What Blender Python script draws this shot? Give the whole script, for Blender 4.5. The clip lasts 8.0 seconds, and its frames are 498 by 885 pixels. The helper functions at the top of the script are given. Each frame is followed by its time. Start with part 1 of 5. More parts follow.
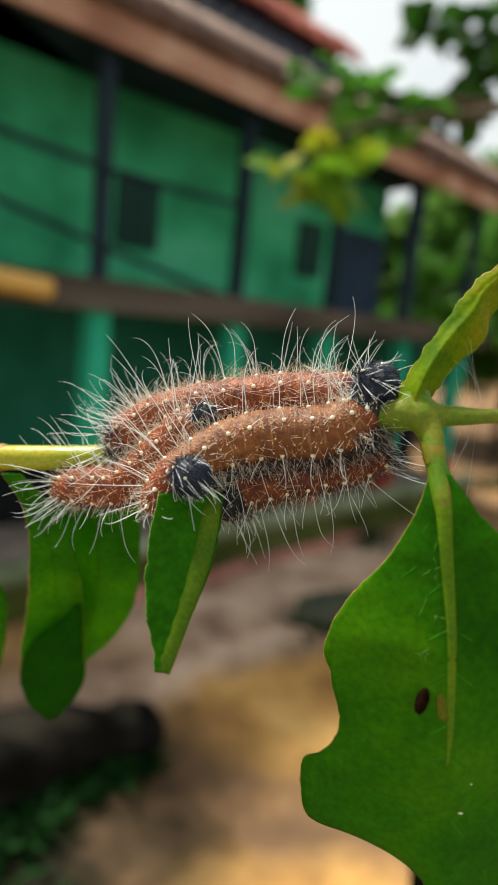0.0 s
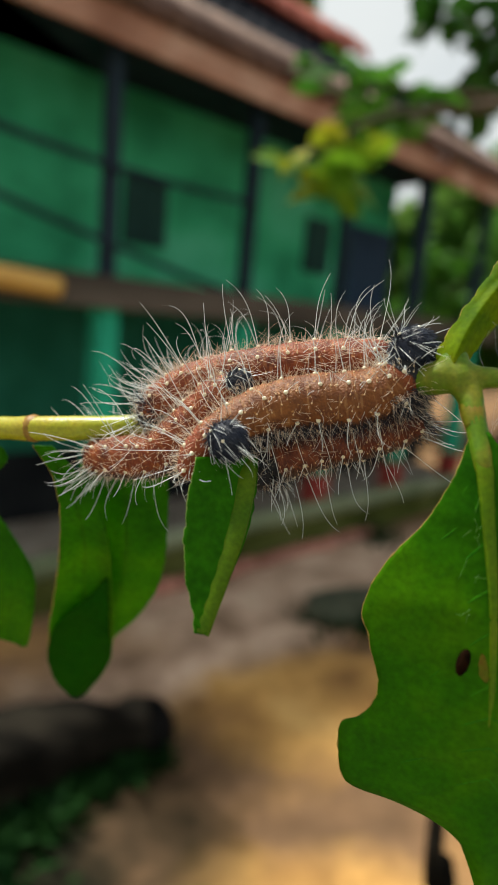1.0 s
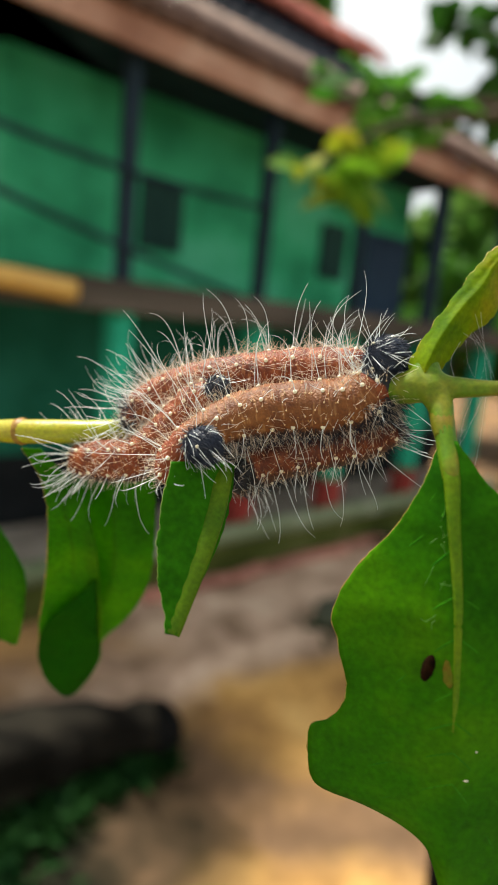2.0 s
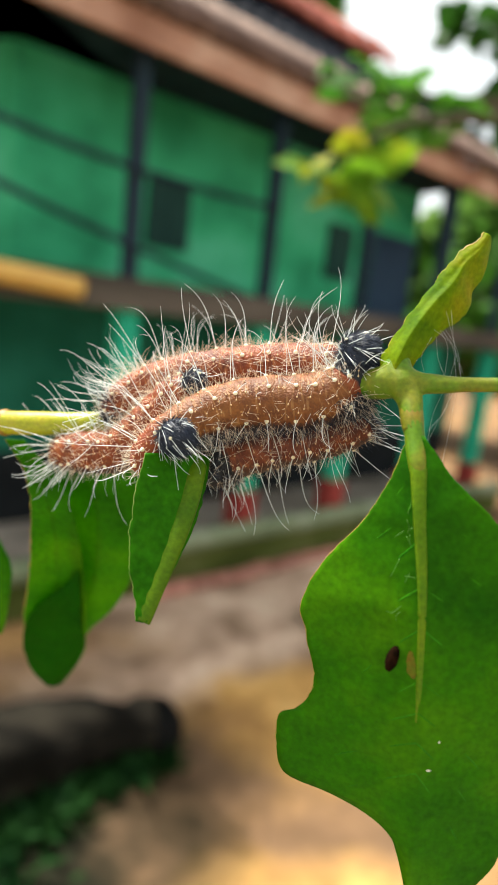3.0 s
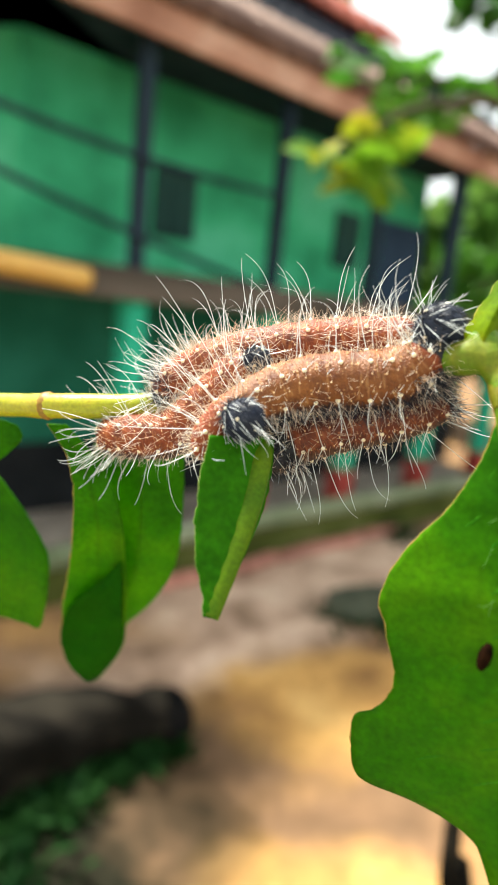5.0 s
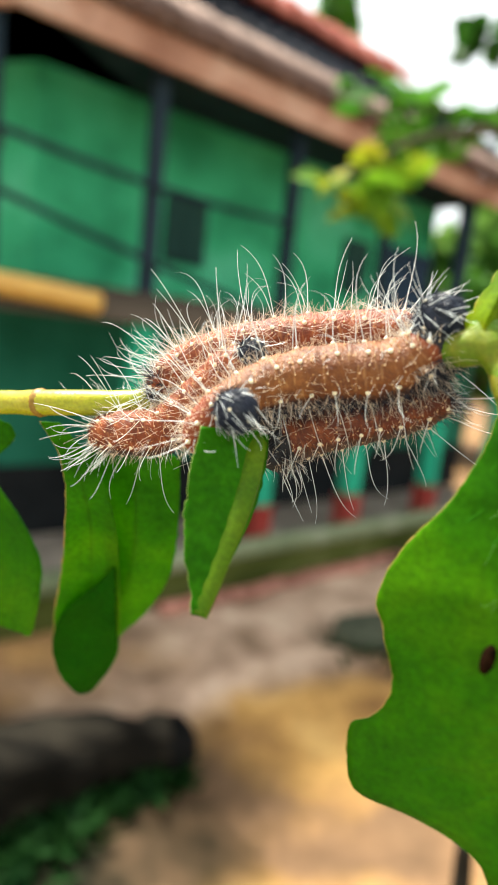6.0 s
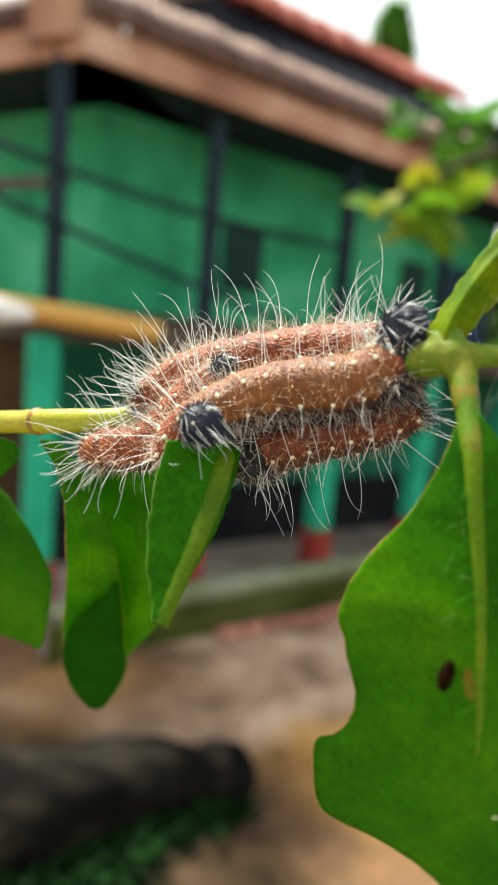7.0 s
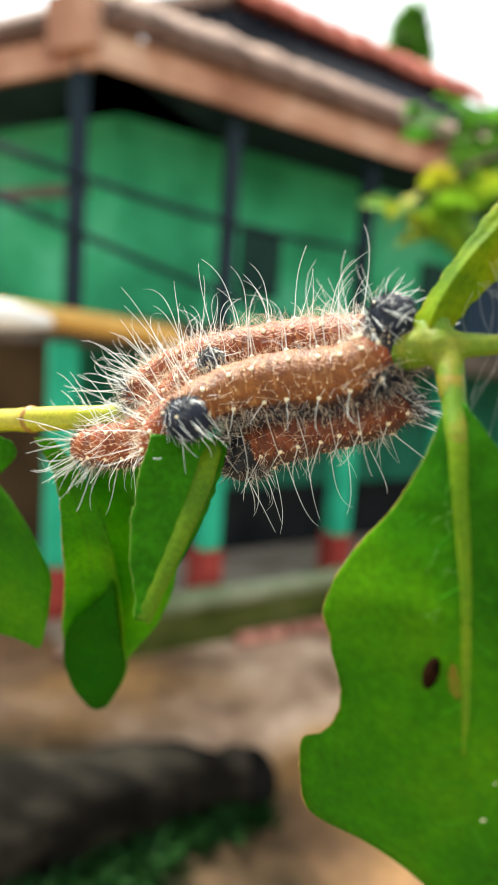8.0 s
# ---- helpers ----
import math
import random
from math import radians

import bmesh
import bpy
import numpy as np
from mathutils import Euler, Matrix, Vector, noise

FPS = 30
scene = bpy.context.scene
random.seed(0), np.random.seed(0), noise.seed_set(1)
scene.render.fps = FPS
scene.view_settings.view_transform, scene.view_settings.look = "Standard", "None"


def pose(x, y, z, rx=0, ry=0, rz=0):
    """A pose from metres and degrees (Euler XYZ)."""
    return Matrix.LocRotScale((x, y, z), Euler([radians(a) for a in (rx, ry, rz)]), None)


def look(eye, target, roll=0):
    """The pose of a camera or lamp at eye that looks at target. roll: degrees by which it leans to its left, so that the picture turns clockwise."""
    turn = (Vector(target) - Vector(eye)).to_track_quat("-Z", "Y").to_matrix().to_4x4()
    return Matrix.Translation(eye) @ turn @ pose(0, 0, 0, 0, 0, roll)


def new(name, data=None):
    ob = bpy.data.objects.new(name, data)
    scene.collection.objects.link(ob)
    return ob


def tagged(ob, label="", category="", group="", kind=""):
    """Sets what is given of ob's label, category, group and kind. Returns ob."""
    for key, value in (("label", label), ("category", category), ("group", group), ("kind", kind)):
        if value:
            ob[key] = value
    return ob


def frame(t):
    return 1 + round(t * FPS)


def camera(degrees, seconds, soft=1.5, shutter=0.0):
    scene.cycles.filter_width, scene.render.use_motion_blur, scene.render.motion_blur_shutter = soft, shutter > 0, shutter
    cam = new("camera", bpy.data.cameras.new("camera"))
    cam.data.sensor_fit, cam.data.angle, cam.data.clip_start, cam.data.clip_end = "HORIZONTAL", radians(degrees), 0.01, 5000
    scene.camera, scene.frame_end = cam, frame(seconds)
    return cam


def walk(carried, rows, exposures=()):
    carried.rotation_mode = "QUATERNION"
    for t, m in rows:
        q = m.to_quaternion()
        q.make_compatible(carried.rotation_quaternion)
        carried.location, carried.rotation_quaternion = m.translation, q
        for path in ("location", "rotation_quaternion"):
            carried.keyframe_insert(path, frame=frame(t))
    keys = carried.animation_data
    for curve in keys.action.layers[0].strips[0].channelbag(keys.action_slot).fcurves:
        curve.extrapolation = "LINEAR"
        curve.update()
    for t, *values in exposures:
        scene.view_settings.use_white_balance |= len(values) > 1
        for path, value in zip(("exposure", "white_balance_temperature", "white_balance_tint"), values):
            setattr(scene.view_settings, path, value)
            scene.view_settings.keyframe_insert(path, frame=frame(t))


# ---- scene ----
# ---------------- camera ----------------
# A handheld close-up, about 10 cm from the caterpillars. The branch frame is
# the first camera's frame in millimetres: x right, y up, z towards the viewer.
EYE, TILT, LEAN = 2.5, -11.0, 5.5
BRANCH = pose(0, 0, EYE, 90 + TILT, 0, 0) @ pose(0, 0, 0, 0, 0, LEAN)
MM = 0.001
cam = camera(45.0, 8.0, soft=0.7)
cam.data.dof.use_dof = True
cam.data.dof.focus_distance = 0.104
cam.data.dof.aperture_fstop = 14.5
ROWS = [
    (0, -0, -0, -0, -0, 0, -0),
    (0.3, -3.14, -3.02, -2.69, -0.313, 0.03, -0.026),
    (0.5, -1.42, -0.88, -0.78, -0.366, 0.057, -0.027),
    (0.8, -2.44, 0.8, 0.93, -0.115, 0.539, -0.185),
    (1, -4.67, -5.46, -0.13, -0.223, 0.754, -0.185),
    (1.2, -3.53, -4.95, 0.61, 0.046, 0.593, -0.185),
    (2.3, 3.45, -5.62, 2.87, 0.271, 2.304, 0.786),
    (2.5, 4.44, -6.17, 3.54, 0.164, 2.304, 0.786),
    (2.8, 4.46, -9.08, 2.58, 0.312, 2.386, 1.377),
    (3, 6.97, -6.28, 3.34, 0.231, 2.413, 1.378),
    (3.3, 5.51, -8.94, 1.38, 0.259, 2.947, 0.716),
    (3.5, 4.26, -11.64, 0.73, 0.071, 2.894, 0.716),
    (3.7, 4.52, -8.98, -1.38, 0.125, 2.92, 0.716),
    (4, 0.23, -8.8, -2.95, 0.233, 3.63, 0.735),
    (4.2, 0.14, -10.02, -4.41, -0.009, 3.415, 0.735),
    (4.5, -1.06, -9.79, -6.68, -0.316, 3.399, 1.022),
    (4.7, -3.34, -7.01, -3.61, -0.962, 3.076, 1.025),
    (5.8, -1.81, -12.18, -5.13, 1.165, 3.338, 1.545),
    (6, -1.17, -12.71, -7.05, 1.65, 3.822, 1.557),
    (6.2, -4.36, -16.06, -8.83, 2.271, 4.736, 1.589),
    (6.5, -0.01, -14.77, -7.39, 2.772, 6.486, 1.402),
    (6.7, 6.47, -12.28, -6.59, 3.586, 7.533, 1.461),
    (6.8, 10.29, -11.84, -6.08, 3.727, 8.206, 1.27),
    (7, 13.23, -14.21, -7.28, 3.983, 9.495, 1.357),
    (7.2, 13.56, -12.95, -8.08, 4.103, 10.461, 1.427),
    (7.3, 15.07, -12.47, -8.21, 4.603, 10.617, 1.67),
    (7.5, 18.53, -11.83, -9.24, 4.229, 10.805, 1.685),
    (7.8, 16.53, -16.19, -9.95, 4.296, 11.236, 1.122),
    (8, 18.14, -15.66, -9.5, 4.379, 11.343, 1.131),
]
EXPOSURES = [(0, 1, 6500, 4), (1, 0.78, 6500, 4), (2.5, 1.46, 6500, 4), (3.5, 1.8, 6500, 4), (4.5, 1.95, 6500, 4), (6, 1.88, 6500, 4), (6.5, 1.77, 6500, 4), (7, 1.58, 6500, 4), (7.5, 1.55, 6500, 4), (8, 1.93, 6500, 4)]
walk(cam, [(t, BRANCH @ pose(x * MM, y * MM, z * MM, rx, ry, rz)) for t, x, y, z, rx, ry, rz in ROWS], EXPOSURES)

# ---------------- light ----------------
SUN_UP, SUN_TURN = 62.0, 305.0
world = bpy.data.worlds.new("sky")
scene.world = world
world.use_nodes = True
wn = world.node_tree
sky = wn.nodes.new("ShaderNodeTexSky")
sky.sky_type = "NISHITA"
sky.sun_disc = False
sky.sun_elevation = radians(SUN_UP)
sky.sun_rotation = radians(SUN_TURN)
sky.dust_density = 6.0
sky.air_density = 1.0
wn.nodes["Background"].inputs["Strength"].default_value = 0.13
# thin white cloud over the whole sky
cloud_noise = wn.nodes.new("ShaderNodeTexNoise")
cloud_noise.inputs["Scale"].default_value = 1.6
cloud_noise.inputs["Detail"].default_value = 4
cloud = wn.nodes.new("ShaderNodeValToRGB")
cloud.color_ramp.elements[0].position, cloud.color_ramp.elements[0].color = 0.3, (0.70, 0.73, 0.78, 1)
cloud.color_ramp.elements[1].position, cloud.color_ramp.elements[1].color = 0.7, (1.0, 0.99, 0.96, 1)
wn.links.new(cloud_noise.outputs["Fac"], cloud.inputs[0])
gain = wn.nodes.new("ShaderNodeMixRGB")
gain.blend_type = "MULTIPLY"
gain.inputs[0].default_value = 1.0
gain.inputs[2].default_value = (3.9, 3.9, 3.9, 1)
wn.links.new(cloud.outputs[0], gain.inputs[1])
veil = wn.nodes.new("ShaderNodeMixRGB")
veil.inputs[0].default_value = 0.82
wn.links.new(sky.outputs[0], veil.inputs[1])
wn.links.new(gain.outputs[0], veil.inputs[2])
wn.links.new(veil.outputs[0], wn.nodes["Background"].inputs["Color"])
sun = new("sun", bpy.data.lights.new("sun", "SUN"))
sun.data.energy = 3.6
sun.data.angle = radians(7)
sun.data.color = (1.0, 0.94, 0.84)
SUN_WAY = Vector((math.sin(radians(SUN_TURN)) * math.cos(radians(SUN_UP)), math.cos(radians(SUN_TURN)) * math.cos(radians(SUN_UP)), math.sin(radians(SUN_UP))))
sun.matrix_world = look(SUN_WAY * 30, (0, 0, 0))


# ---------------- materials ----------------
def material(name, colors, rough=0.7, scale=8.0, fine=60.0, bump=0.3, depth=0.01, metal=0.0, through_light=0.0, stretch=(1, 1, 1), spec=0.5, per_piece=0.0, detail=5.0):
    """A surface mottled at two scales: broad patches between colours, and a fine grain with relief."""
    m = bpy.data.materials.new(name)
    m.use_nodes = True
    nt = m.node_tree
    b = nt.nodes["Principled BSDF"]
    co = nt.nodes.new("ShaderNodeTexCoord")
    mp = nt.nodes.new("ShaderNodeMapping")
    mp.inputs["Scale"].default_value = stretch
    nt.links.new(co.outputs["Object"], mp.inputs[0])
    n1 = nt.nodes.new("ShaderNodeTexNoise")
    n1.inputs["Scale"].default_value = scale
    n1.inputs["Detail"].default_value = detail
    n2 = nt.nodes.new("ShaderNodeTexNoise")
    n2.inputs["Scale"].default_value = fine
    n2.inputs["Detail"].default_value = 3
    for n in (n1, n2):
        nt.links.new(mp.outputs[0], n.inputs["Vector"])
    ramp = nt.nodes.new("ShaderNodeValToRGB")
    el = ramp.color_ramp.elements
    k = len(colors)
    while len(el) < k:
        el.new(0.5)
    for i, c in enumerate(colors):
        el[i].position = 0.3 + 0.4 * i / max(1, k - 1)
        el[i].color = (*c, 1)
    nt.links.new(n1.outputs["Fac"], ramp.inputs[0])
    mix = nt.nodes.new("ShaderNodeMixRGB")
    mix.blend_type = "OVERLAY"
    mix.inputs[0].default_value = 0.45
    nt.links.new(ramp.outputs[0], mix.inputs[1])
    nt.links.new(n2.outputs["Fac"], mix.inputs[2])
    out = mix.outputs[0]
    if per_piece:
        info = nt.nodes.new("ShaderNodeObjectInfo")
        mr = nt.nodes.new("ShaderNodeMapRange")
        mr.inputs[3].default_value, mr.inputs[4].default_value = 1 - per_piece, 1 + per_piece
        nt.links.new(info.outputs["Random"], mr.inputs[0])
        hs = nt.nodes.new("ShaderNodeHueSaturation")
        nt.links.new(mr.outputs[0], hs.inputs["Value"])
        nt.links.new(out, hs.inputs["Color"])
        out = hs.outputs[0]
    nt.links.new(out, b.inputs["Base Color"])
    b.inputs["Roughness"].default_value = rough
    b.inputs["Metallic"].default_value = metal
    b.inputs["Specular IOR Level"].default_value = spec
    bp = nt.nodes.new("ShaderNodeBump")
    bp.inputs["Strength"].default_value = bump
    bp.inputs["Distance"].default_value = depth
    nt.links.new(n2.outputs["Fac"], bp.inputs["Height"])
    nt.links.new(bp.outputs[0], b.inputs["Normal"])
    if through_light:
        tr = nt.nodes.new("ShaderNodeBsdfTranslucent")
        nt.links.new(out, tr.inputs[0])
        ms = nt.nodes.new("ShaderNodeMixShader")
        ms.inputs[0].default_value = through_light
        nt.links.new(b.outputs[0], ms.inputs[1])
        nt.links.new(tr.outputs[0], ms.inputs[2])
        nt.links.new(ms.outputs[0], nt.nodes["Material Output"].inputs[0])
    return m


LEAF = material("leaf_blade", [(0.018, 0.115, 0.0005), (0.046, 0.205, 0.001), (0.10, 0.28, 0.002)], 0.45, 45, 900, 0.2, 0.0003, through_light=0.5, spec=0.09)
LEAF_DARK = material("leaf_blade_old", [(0.016, 0.105, 0.001), (0.036, 0.18, 0.002)], 0.5, 140, 900, 0.4, 0.0003, through_light=0.35, spec=0.07)
LEAF_SHADED = material("leaf_blade_shaded", [(0.004, 0.055, 0.0003), (0.011, 0.09, 0.0005)], 0.5, 60, 900, 0.2, 0.0003, through_light=0.2, spec=0.03)
RIB = material("leaf_rib", [(0.045, 0.18, 0.002), (0.10, 0.25, 0.003)], 0.5, 120, 1500, 0.2, 0.0002, through_light=0.2)
YOUNG = material("young_leaf", [(0.055, 0.125, 0.0015), (0.12, 0.19, 0.002), (0.22, 0.20, 0.006)], 0.6, 130, 1200, 0.25, 0.0003, through_light=0.15, spec=0.05)
TWIG_BROWN = material("twig_bark_brown", [(0.13, 0.11, 0.01), (0.24, 0.14, 0.02), (0.30, 0.11, 0.02)], 0.5, 120, 1200, 0.3, 0.0002, spec=0.3)
JOINT = material("leaf_stalk_joint", [(0.075, 0.14, 0.004), (0.15, 0.14, 0.008), (0.21, 0.11, 0.015)], 0.5, 130, 1400, 0.35, 0.0002, spec=0.25)
TORN = material("torn_leaf_edge", [(0.20, 0.34, 0.04), (0.38, 0.47, 0.12)], 0.6, 300, 1500, 0.2, 0.0002, through_light=0.2)
RIB_DARK = material("leaf_rib_olive", [(0.045, 0.125, 0.0015), (0.095, 0.17, 0.003)], 0.5, 150, 1500, 0.3, 0.0002, through_light=0.2, spec=0.15)
RIB_BROAD = material("leaf_rib_yellow_green", [(0.07, 0.17, 0.002), (0.14, 0.215, 0.004)], 0.5, 150, 1500, 0.3, 0.0002, through_light=0.2, spec=0.15)
MARGIN = material("leaf_margin", [(0.30, 0.26, 0.03), (0.42, 0.24, 0.06)], 0.6, 300, 1500, 0.2, 0.0002, through_light=0.2)
STEM = material("twig_bark", [(0.20, 0.25, 0.003), (0.31, 0.32, 0.006), (0.38, 0.29, 0.015)], 0.35, 90, 1400, 0.35, 0.0002, spec=0.5)
stem_nt = STEM.node_tree
stem_co = stem_nt.nodes.new("ShaderNodeTexCoord")
stem_x = stem_nt.nodes.new("ShaderNodeSeparateXYZ")
stem_nt.links.new(stem_co.outputs["Object"], stem_x.inputs[0])
stem_map = stem_nt.nodes.new("ShaderNodeMapRange")
stem_map.inputs[1].default_value, stem_map.inputs[2].default_value = -0.01, 0.045
stem_nt.links.new(stem_x.outputs[0], stem_map.inputs[0])
stem_ramp = stem_nt.nodes.new("ShaderNodeValToRGB")
for k, (pos, col) in enumerate(((0.0, (1, 1, 1, 1)), (0.5, (0.42, 0.66, 0.45, 1)), (0.75, (0.42, 0.66, 0.5, 1)), (1.0, (0.95, 0.62, 1.2, 1)))):
    if k > 1:
        stem_ramp.color_ramp.elements.new(pos)
    stem_ramp.color_ramp.elements[k].position, stem_ramp.color_ramp.elements[k].color = pos, col
stem_nt.links.new(stem_map.outputs[0], stem_ramp.inputs[0])
stem_mul = stem_nt.nodes.new("ShaderNodeMixRGB")
stem_mul.blend_type, stem_mul.inputs[0].default_value = "MULTIPLY", 1.0
stem_bsdf = stem_nt.nodes["Principled BSDF"]
stem_nt.links.new(stem_bsdf.inputs["Base Color"].links[0].from_socket, stem_mul.inputs[1])
stem_nt.links.new(stem_ramp.outputs[0], stem_mul.inputs[2])
stem_nt.links.new(stem_mul.outputs[0], stem_bsdf.inputs["Base Color"])
# Greener bark of the node, also darkened for the shade it sits in
NODE_STEM = material("twig_bark_green", [(0.035, 0.12, 0.002), (0.085, 0.17, 0.004), (0.17, 0.16, 0.01)], 0.5, 130, 1400, 0.35, 0.0002, spec=0.25)
VEIN = material("leaf_vein", [(0.022, 0.17, 0.001), (0.05, 0.24, 0.0015)], 0.5, 120, 1500, 0.2, 0.0002, through_light=0.3, spec=0.12)
SILK = material("torn_silk", [(0.06, 0.22, 0.012), (0.13, 0.30, 0.04)], 0.6, 300, 1500, 0.2, 0.0002, through_light=0.2)
LEAF_SPOT = material("brown_leaf_spot", [(0.06, 0.11, 0.003), (0.15, 0.08, 0.008)], 0.6, 400, 1500, 0.3, 0.0002, spec=0.1)


def skin_material(name, colors, pale, dark):
    """Ringed, streaked skin: mottled ground, pale cross-streaks round the body, and colour fields: reddish ends, darker
    brown underside, blue-black tips.
    """
    m = material(name, colors, 0.5, 420, 2400, 0.7, 0.0004, spec=0.35)
    nt = m.node_tree
    b = nt.nodes["Principled BSDF"]
    old = b.inputs["Base Color"].links[0].from_socket
    uv = nt.nodes.new("ShaderNodeUVMap")
    for (su, sv, seed_w, lo, hi, col, amount) in ((95, 9, 0.0, 0.56, 0.66, pale, 0.4), (12, 3, 7.0, 0.52, 0.72, dark, 0.55), (60, 30, 3.0, 0.66, 0.7, pale, 0.7)):
        mp = nt.nodes.new("ShaderNodeMapping")
        mp.inputs["Scale"].default_value = (su, sv, 1)
        mp.inputs["Location"].default_value = (seed_w, seed_w, 0)
        nt.links.new(uv.outputs[0], mp.inputs[0])
        n = nt.nodes.new("ShaderNodeTexNoise")
        n.inputs["Scale"].default_value = 1.0
        n.inputs["Detail"].default_value = 2
        nt.links.new(mp.outputs[0], n.inputs["Vector"])
        mr = nt.nodes.new("ShaderNodeMapRange")
        mr.inputs[1].default_value, mr.inputs[2].default_value, mr.inputs[4].default_value = lo, hi, amount
        nt.links.new(n.outputs["Fac"], mr.inputs[0])
        mx = nt.nodes.new("ShaderNodeMixRGB")
        mx.inputs[2].default_value = (*col, 1)
        nt.links.new(mr.outputs[0], mx.inputs[0])
        nt.links.new(old, mx.inputs[1])
        old = mx.outputs[0]
    speck = nt.nodes.new("ShaderNodeTexNoise")
    speck.inputs["Scale"].default_value, speck.inputs["Detail"].default_value = 700, 3
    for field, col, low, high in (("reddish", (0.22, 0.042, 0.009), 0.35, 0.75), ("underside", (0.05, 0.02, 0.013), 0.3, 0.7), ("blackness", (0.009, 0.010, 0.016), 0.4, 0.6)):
        at_field = nt.nodes.new("ShaderNodeAttribute")
        at_field.attribute_name = field
        rough_edge = nt.nodes.new("ShaderNodeMath")
        rough_edge.operation = "MULTIPLY_ADD"
        rough_edge.inputs[1].default_value = 0.8
        nt.links.new(speck.outputs["Fac"], rough_edge.inputs[0])
        shifted = nt.nodes.new("ShaderNodeMath")
        shifted.operation = "SUBTRACT"
        shifted.inputs[1].default_value = 0.4
        nt.links.new(at_field.outputs["Fac"], shifted.inputs[0])
        nt.links.new(shifted.outputs[0], rough_edge.inputs[2])
        mr = nt.nodes.new("ShaderNodeMapRange")
        mr.inputs[1].default_value, mr.inputs[2].default_value = low, high
        nt.links.new(rough_edge.outputs[0], mr.inputs[0])
        mx = nt.nodes.new("ShaderNodeMixRGB")
        mx.inputs[2].default_value = (*col, 1)
        nt.links.new(mr.outputs[0], mx.inputs[0])
        nt.links.new(old, mx.inputs[1])
        old = mx.outputs[0]
    nt.links.new(old, b.inputs["Base Color"])
    return m


SKIN = skin_material("caterpillar_skin", [(0.11, 0.017, 0.003), (0.20, 0.036, 0.007), (0.29, 0.068, 0.014)], (0.60, 0.25, 0.09), (0.05, 0.009, 0.004))
SKIN_TAN = skin_material("caterpillar_skin_tan", [(0.11, 0.026, 0.004), (0.17, 0.05, 0.007), (0.235, 0.08, 0.014)], (0.50, 0.26, 0.10), (0.06, 0.013, 0.004))
DARK_HAIR = material("caterpillar_dark_hair", [(0.008, 0.011, 0.024), (0.026, 0.034, 0.058)], 0.35, 300, 900, 0.0, 0.0001, spec=0.35)
TUFT = material("caterpillar_dark_skin", [(0.006, 0.009, 0.020), (0.018, 0.026, 0.052)], 0.4, 500, 2500, 0.6, 0.0003, spec=0.25)
HAIR = material("caterpillar_hair", [(0.86, 0.91, 0.92), (0.93, 0.96, 0.97)], 0.3, 300, 900, 0.0, 0.0001, through_light=0.45)
HAIR_TAN = material("caterpillar_short_hair", [(0.84, 0.68, 0.54), (0.92, 0.82, 0.70)], 0.35, 300, 900, 0.0, 0.0001, through_light=0.35)
DOT = material("caterpillar_wart", [(0.8, 0.7, 0.5), (0.9, 0.85, 0.7)], 0.35, 600, 2000, 0.1, 0.0001)
DOT_TAN = material("caterpillar_small_wart", [(0.62, 0.40, 0.20), (0.8, 0.62, 0.40)], 0.4, 600, 2000, 0.1, 0.0001)
# Red-brown skin again, darkened for the shade beneath the other caterpillars
SKIN_SHADED = skin_material("caterpillar_skin_shaded", [(0.05, 0.008, 0.003), (0.11, 0.019, 0.005), (0.19, 0.042, 0.010)], (0.40, 0.15, 0.06), (0.02, 0.005, 0.004))
FRASS = material("frass_dark", [(0.004, 0.002, 0.001), (0.018, 0.007, 0.003)], 0.9, 500, 2000, 0.6, 0.0002, spec=0.02)
GREEN_WALL = material("green_plaster", [(0.03, 0.25, 0.115), (0.054, 0.41, 0.195), (0.10, 0.51, 0.285)], 0.85, 1.6, 25, 0.25, 0.006, spec=0.08)
GREEN_PAINT = material("turquoise_pillar_paint", [(0.025, 0.33, 0.205), (0.04, 0.46, 0.29)], 0.7, 3, 40, 0.2, 0.004, spec=0.08)
RED_FOOT = material("red_oxide_paint", [(0.22, 0.03, 0.025), (0.34, 0.06, 0.05)], 0.7, 4, 40, 0.2, 0.004, spec=0.08)
DARK_WOOD = material("dark_painted_wood", [(0.009, 0.019, 0.028), (0.022, 0.038, 0.052)], 0.7, 3, 50, 0.3, 0.004, stretch=(1, 1, 0.2), spec=0.08)
DULL_TEAL = material("dull_teal_paint", [(0.014, 0.045, 0.040), (0.027, 0.075, 0.063)], 0.7, 3, 50, 0.3, 0.004, stretch=(1, 1, 0.2), spec=0.08)
DARK_BLUE = material("dark_blue_paint", [(0.024, 0.046, 0.080), (0.045, 0.078, 0.125)], 0.7, 3, 50, 0.3, 0.004, stretch=(1, 1, 0.2), spec=0.08)
BROWN_WOOD = material("weathered_wood", [(0.04, 0.036, 0.03), (0.085, 0.072, 0.058), (0.13, 0.11, 0.09)], 0.8, 3, 45, 0.4, 0.006, stretch=(0.2, 1, 1), spec=0.08)
WHITE_CLOTH = material("white_cotton", [(0.74, 0.75, 0.76), (0.84, 0.84, 0.83)], 0.9, 6, 300, 0.2, 0.002, spec=0.1)
YELLOW_WOOD = material("yellow_bamboo", [(0.5, 0.27, 0.05), (0.72, 0.45, 0.11)], 0.5, 3, 40, 0.2, 0.003, stretch=(0.2, 1, 1))
TILE = material("clay_tile", [(0.08, 0.05, 0.042), (0.14, 0.09, 0.073), (0.21, 0.15, 0.125)], 0.85, 2.5, 40, 0.4, 0.005, per_piece=0.2, spec=0.08)
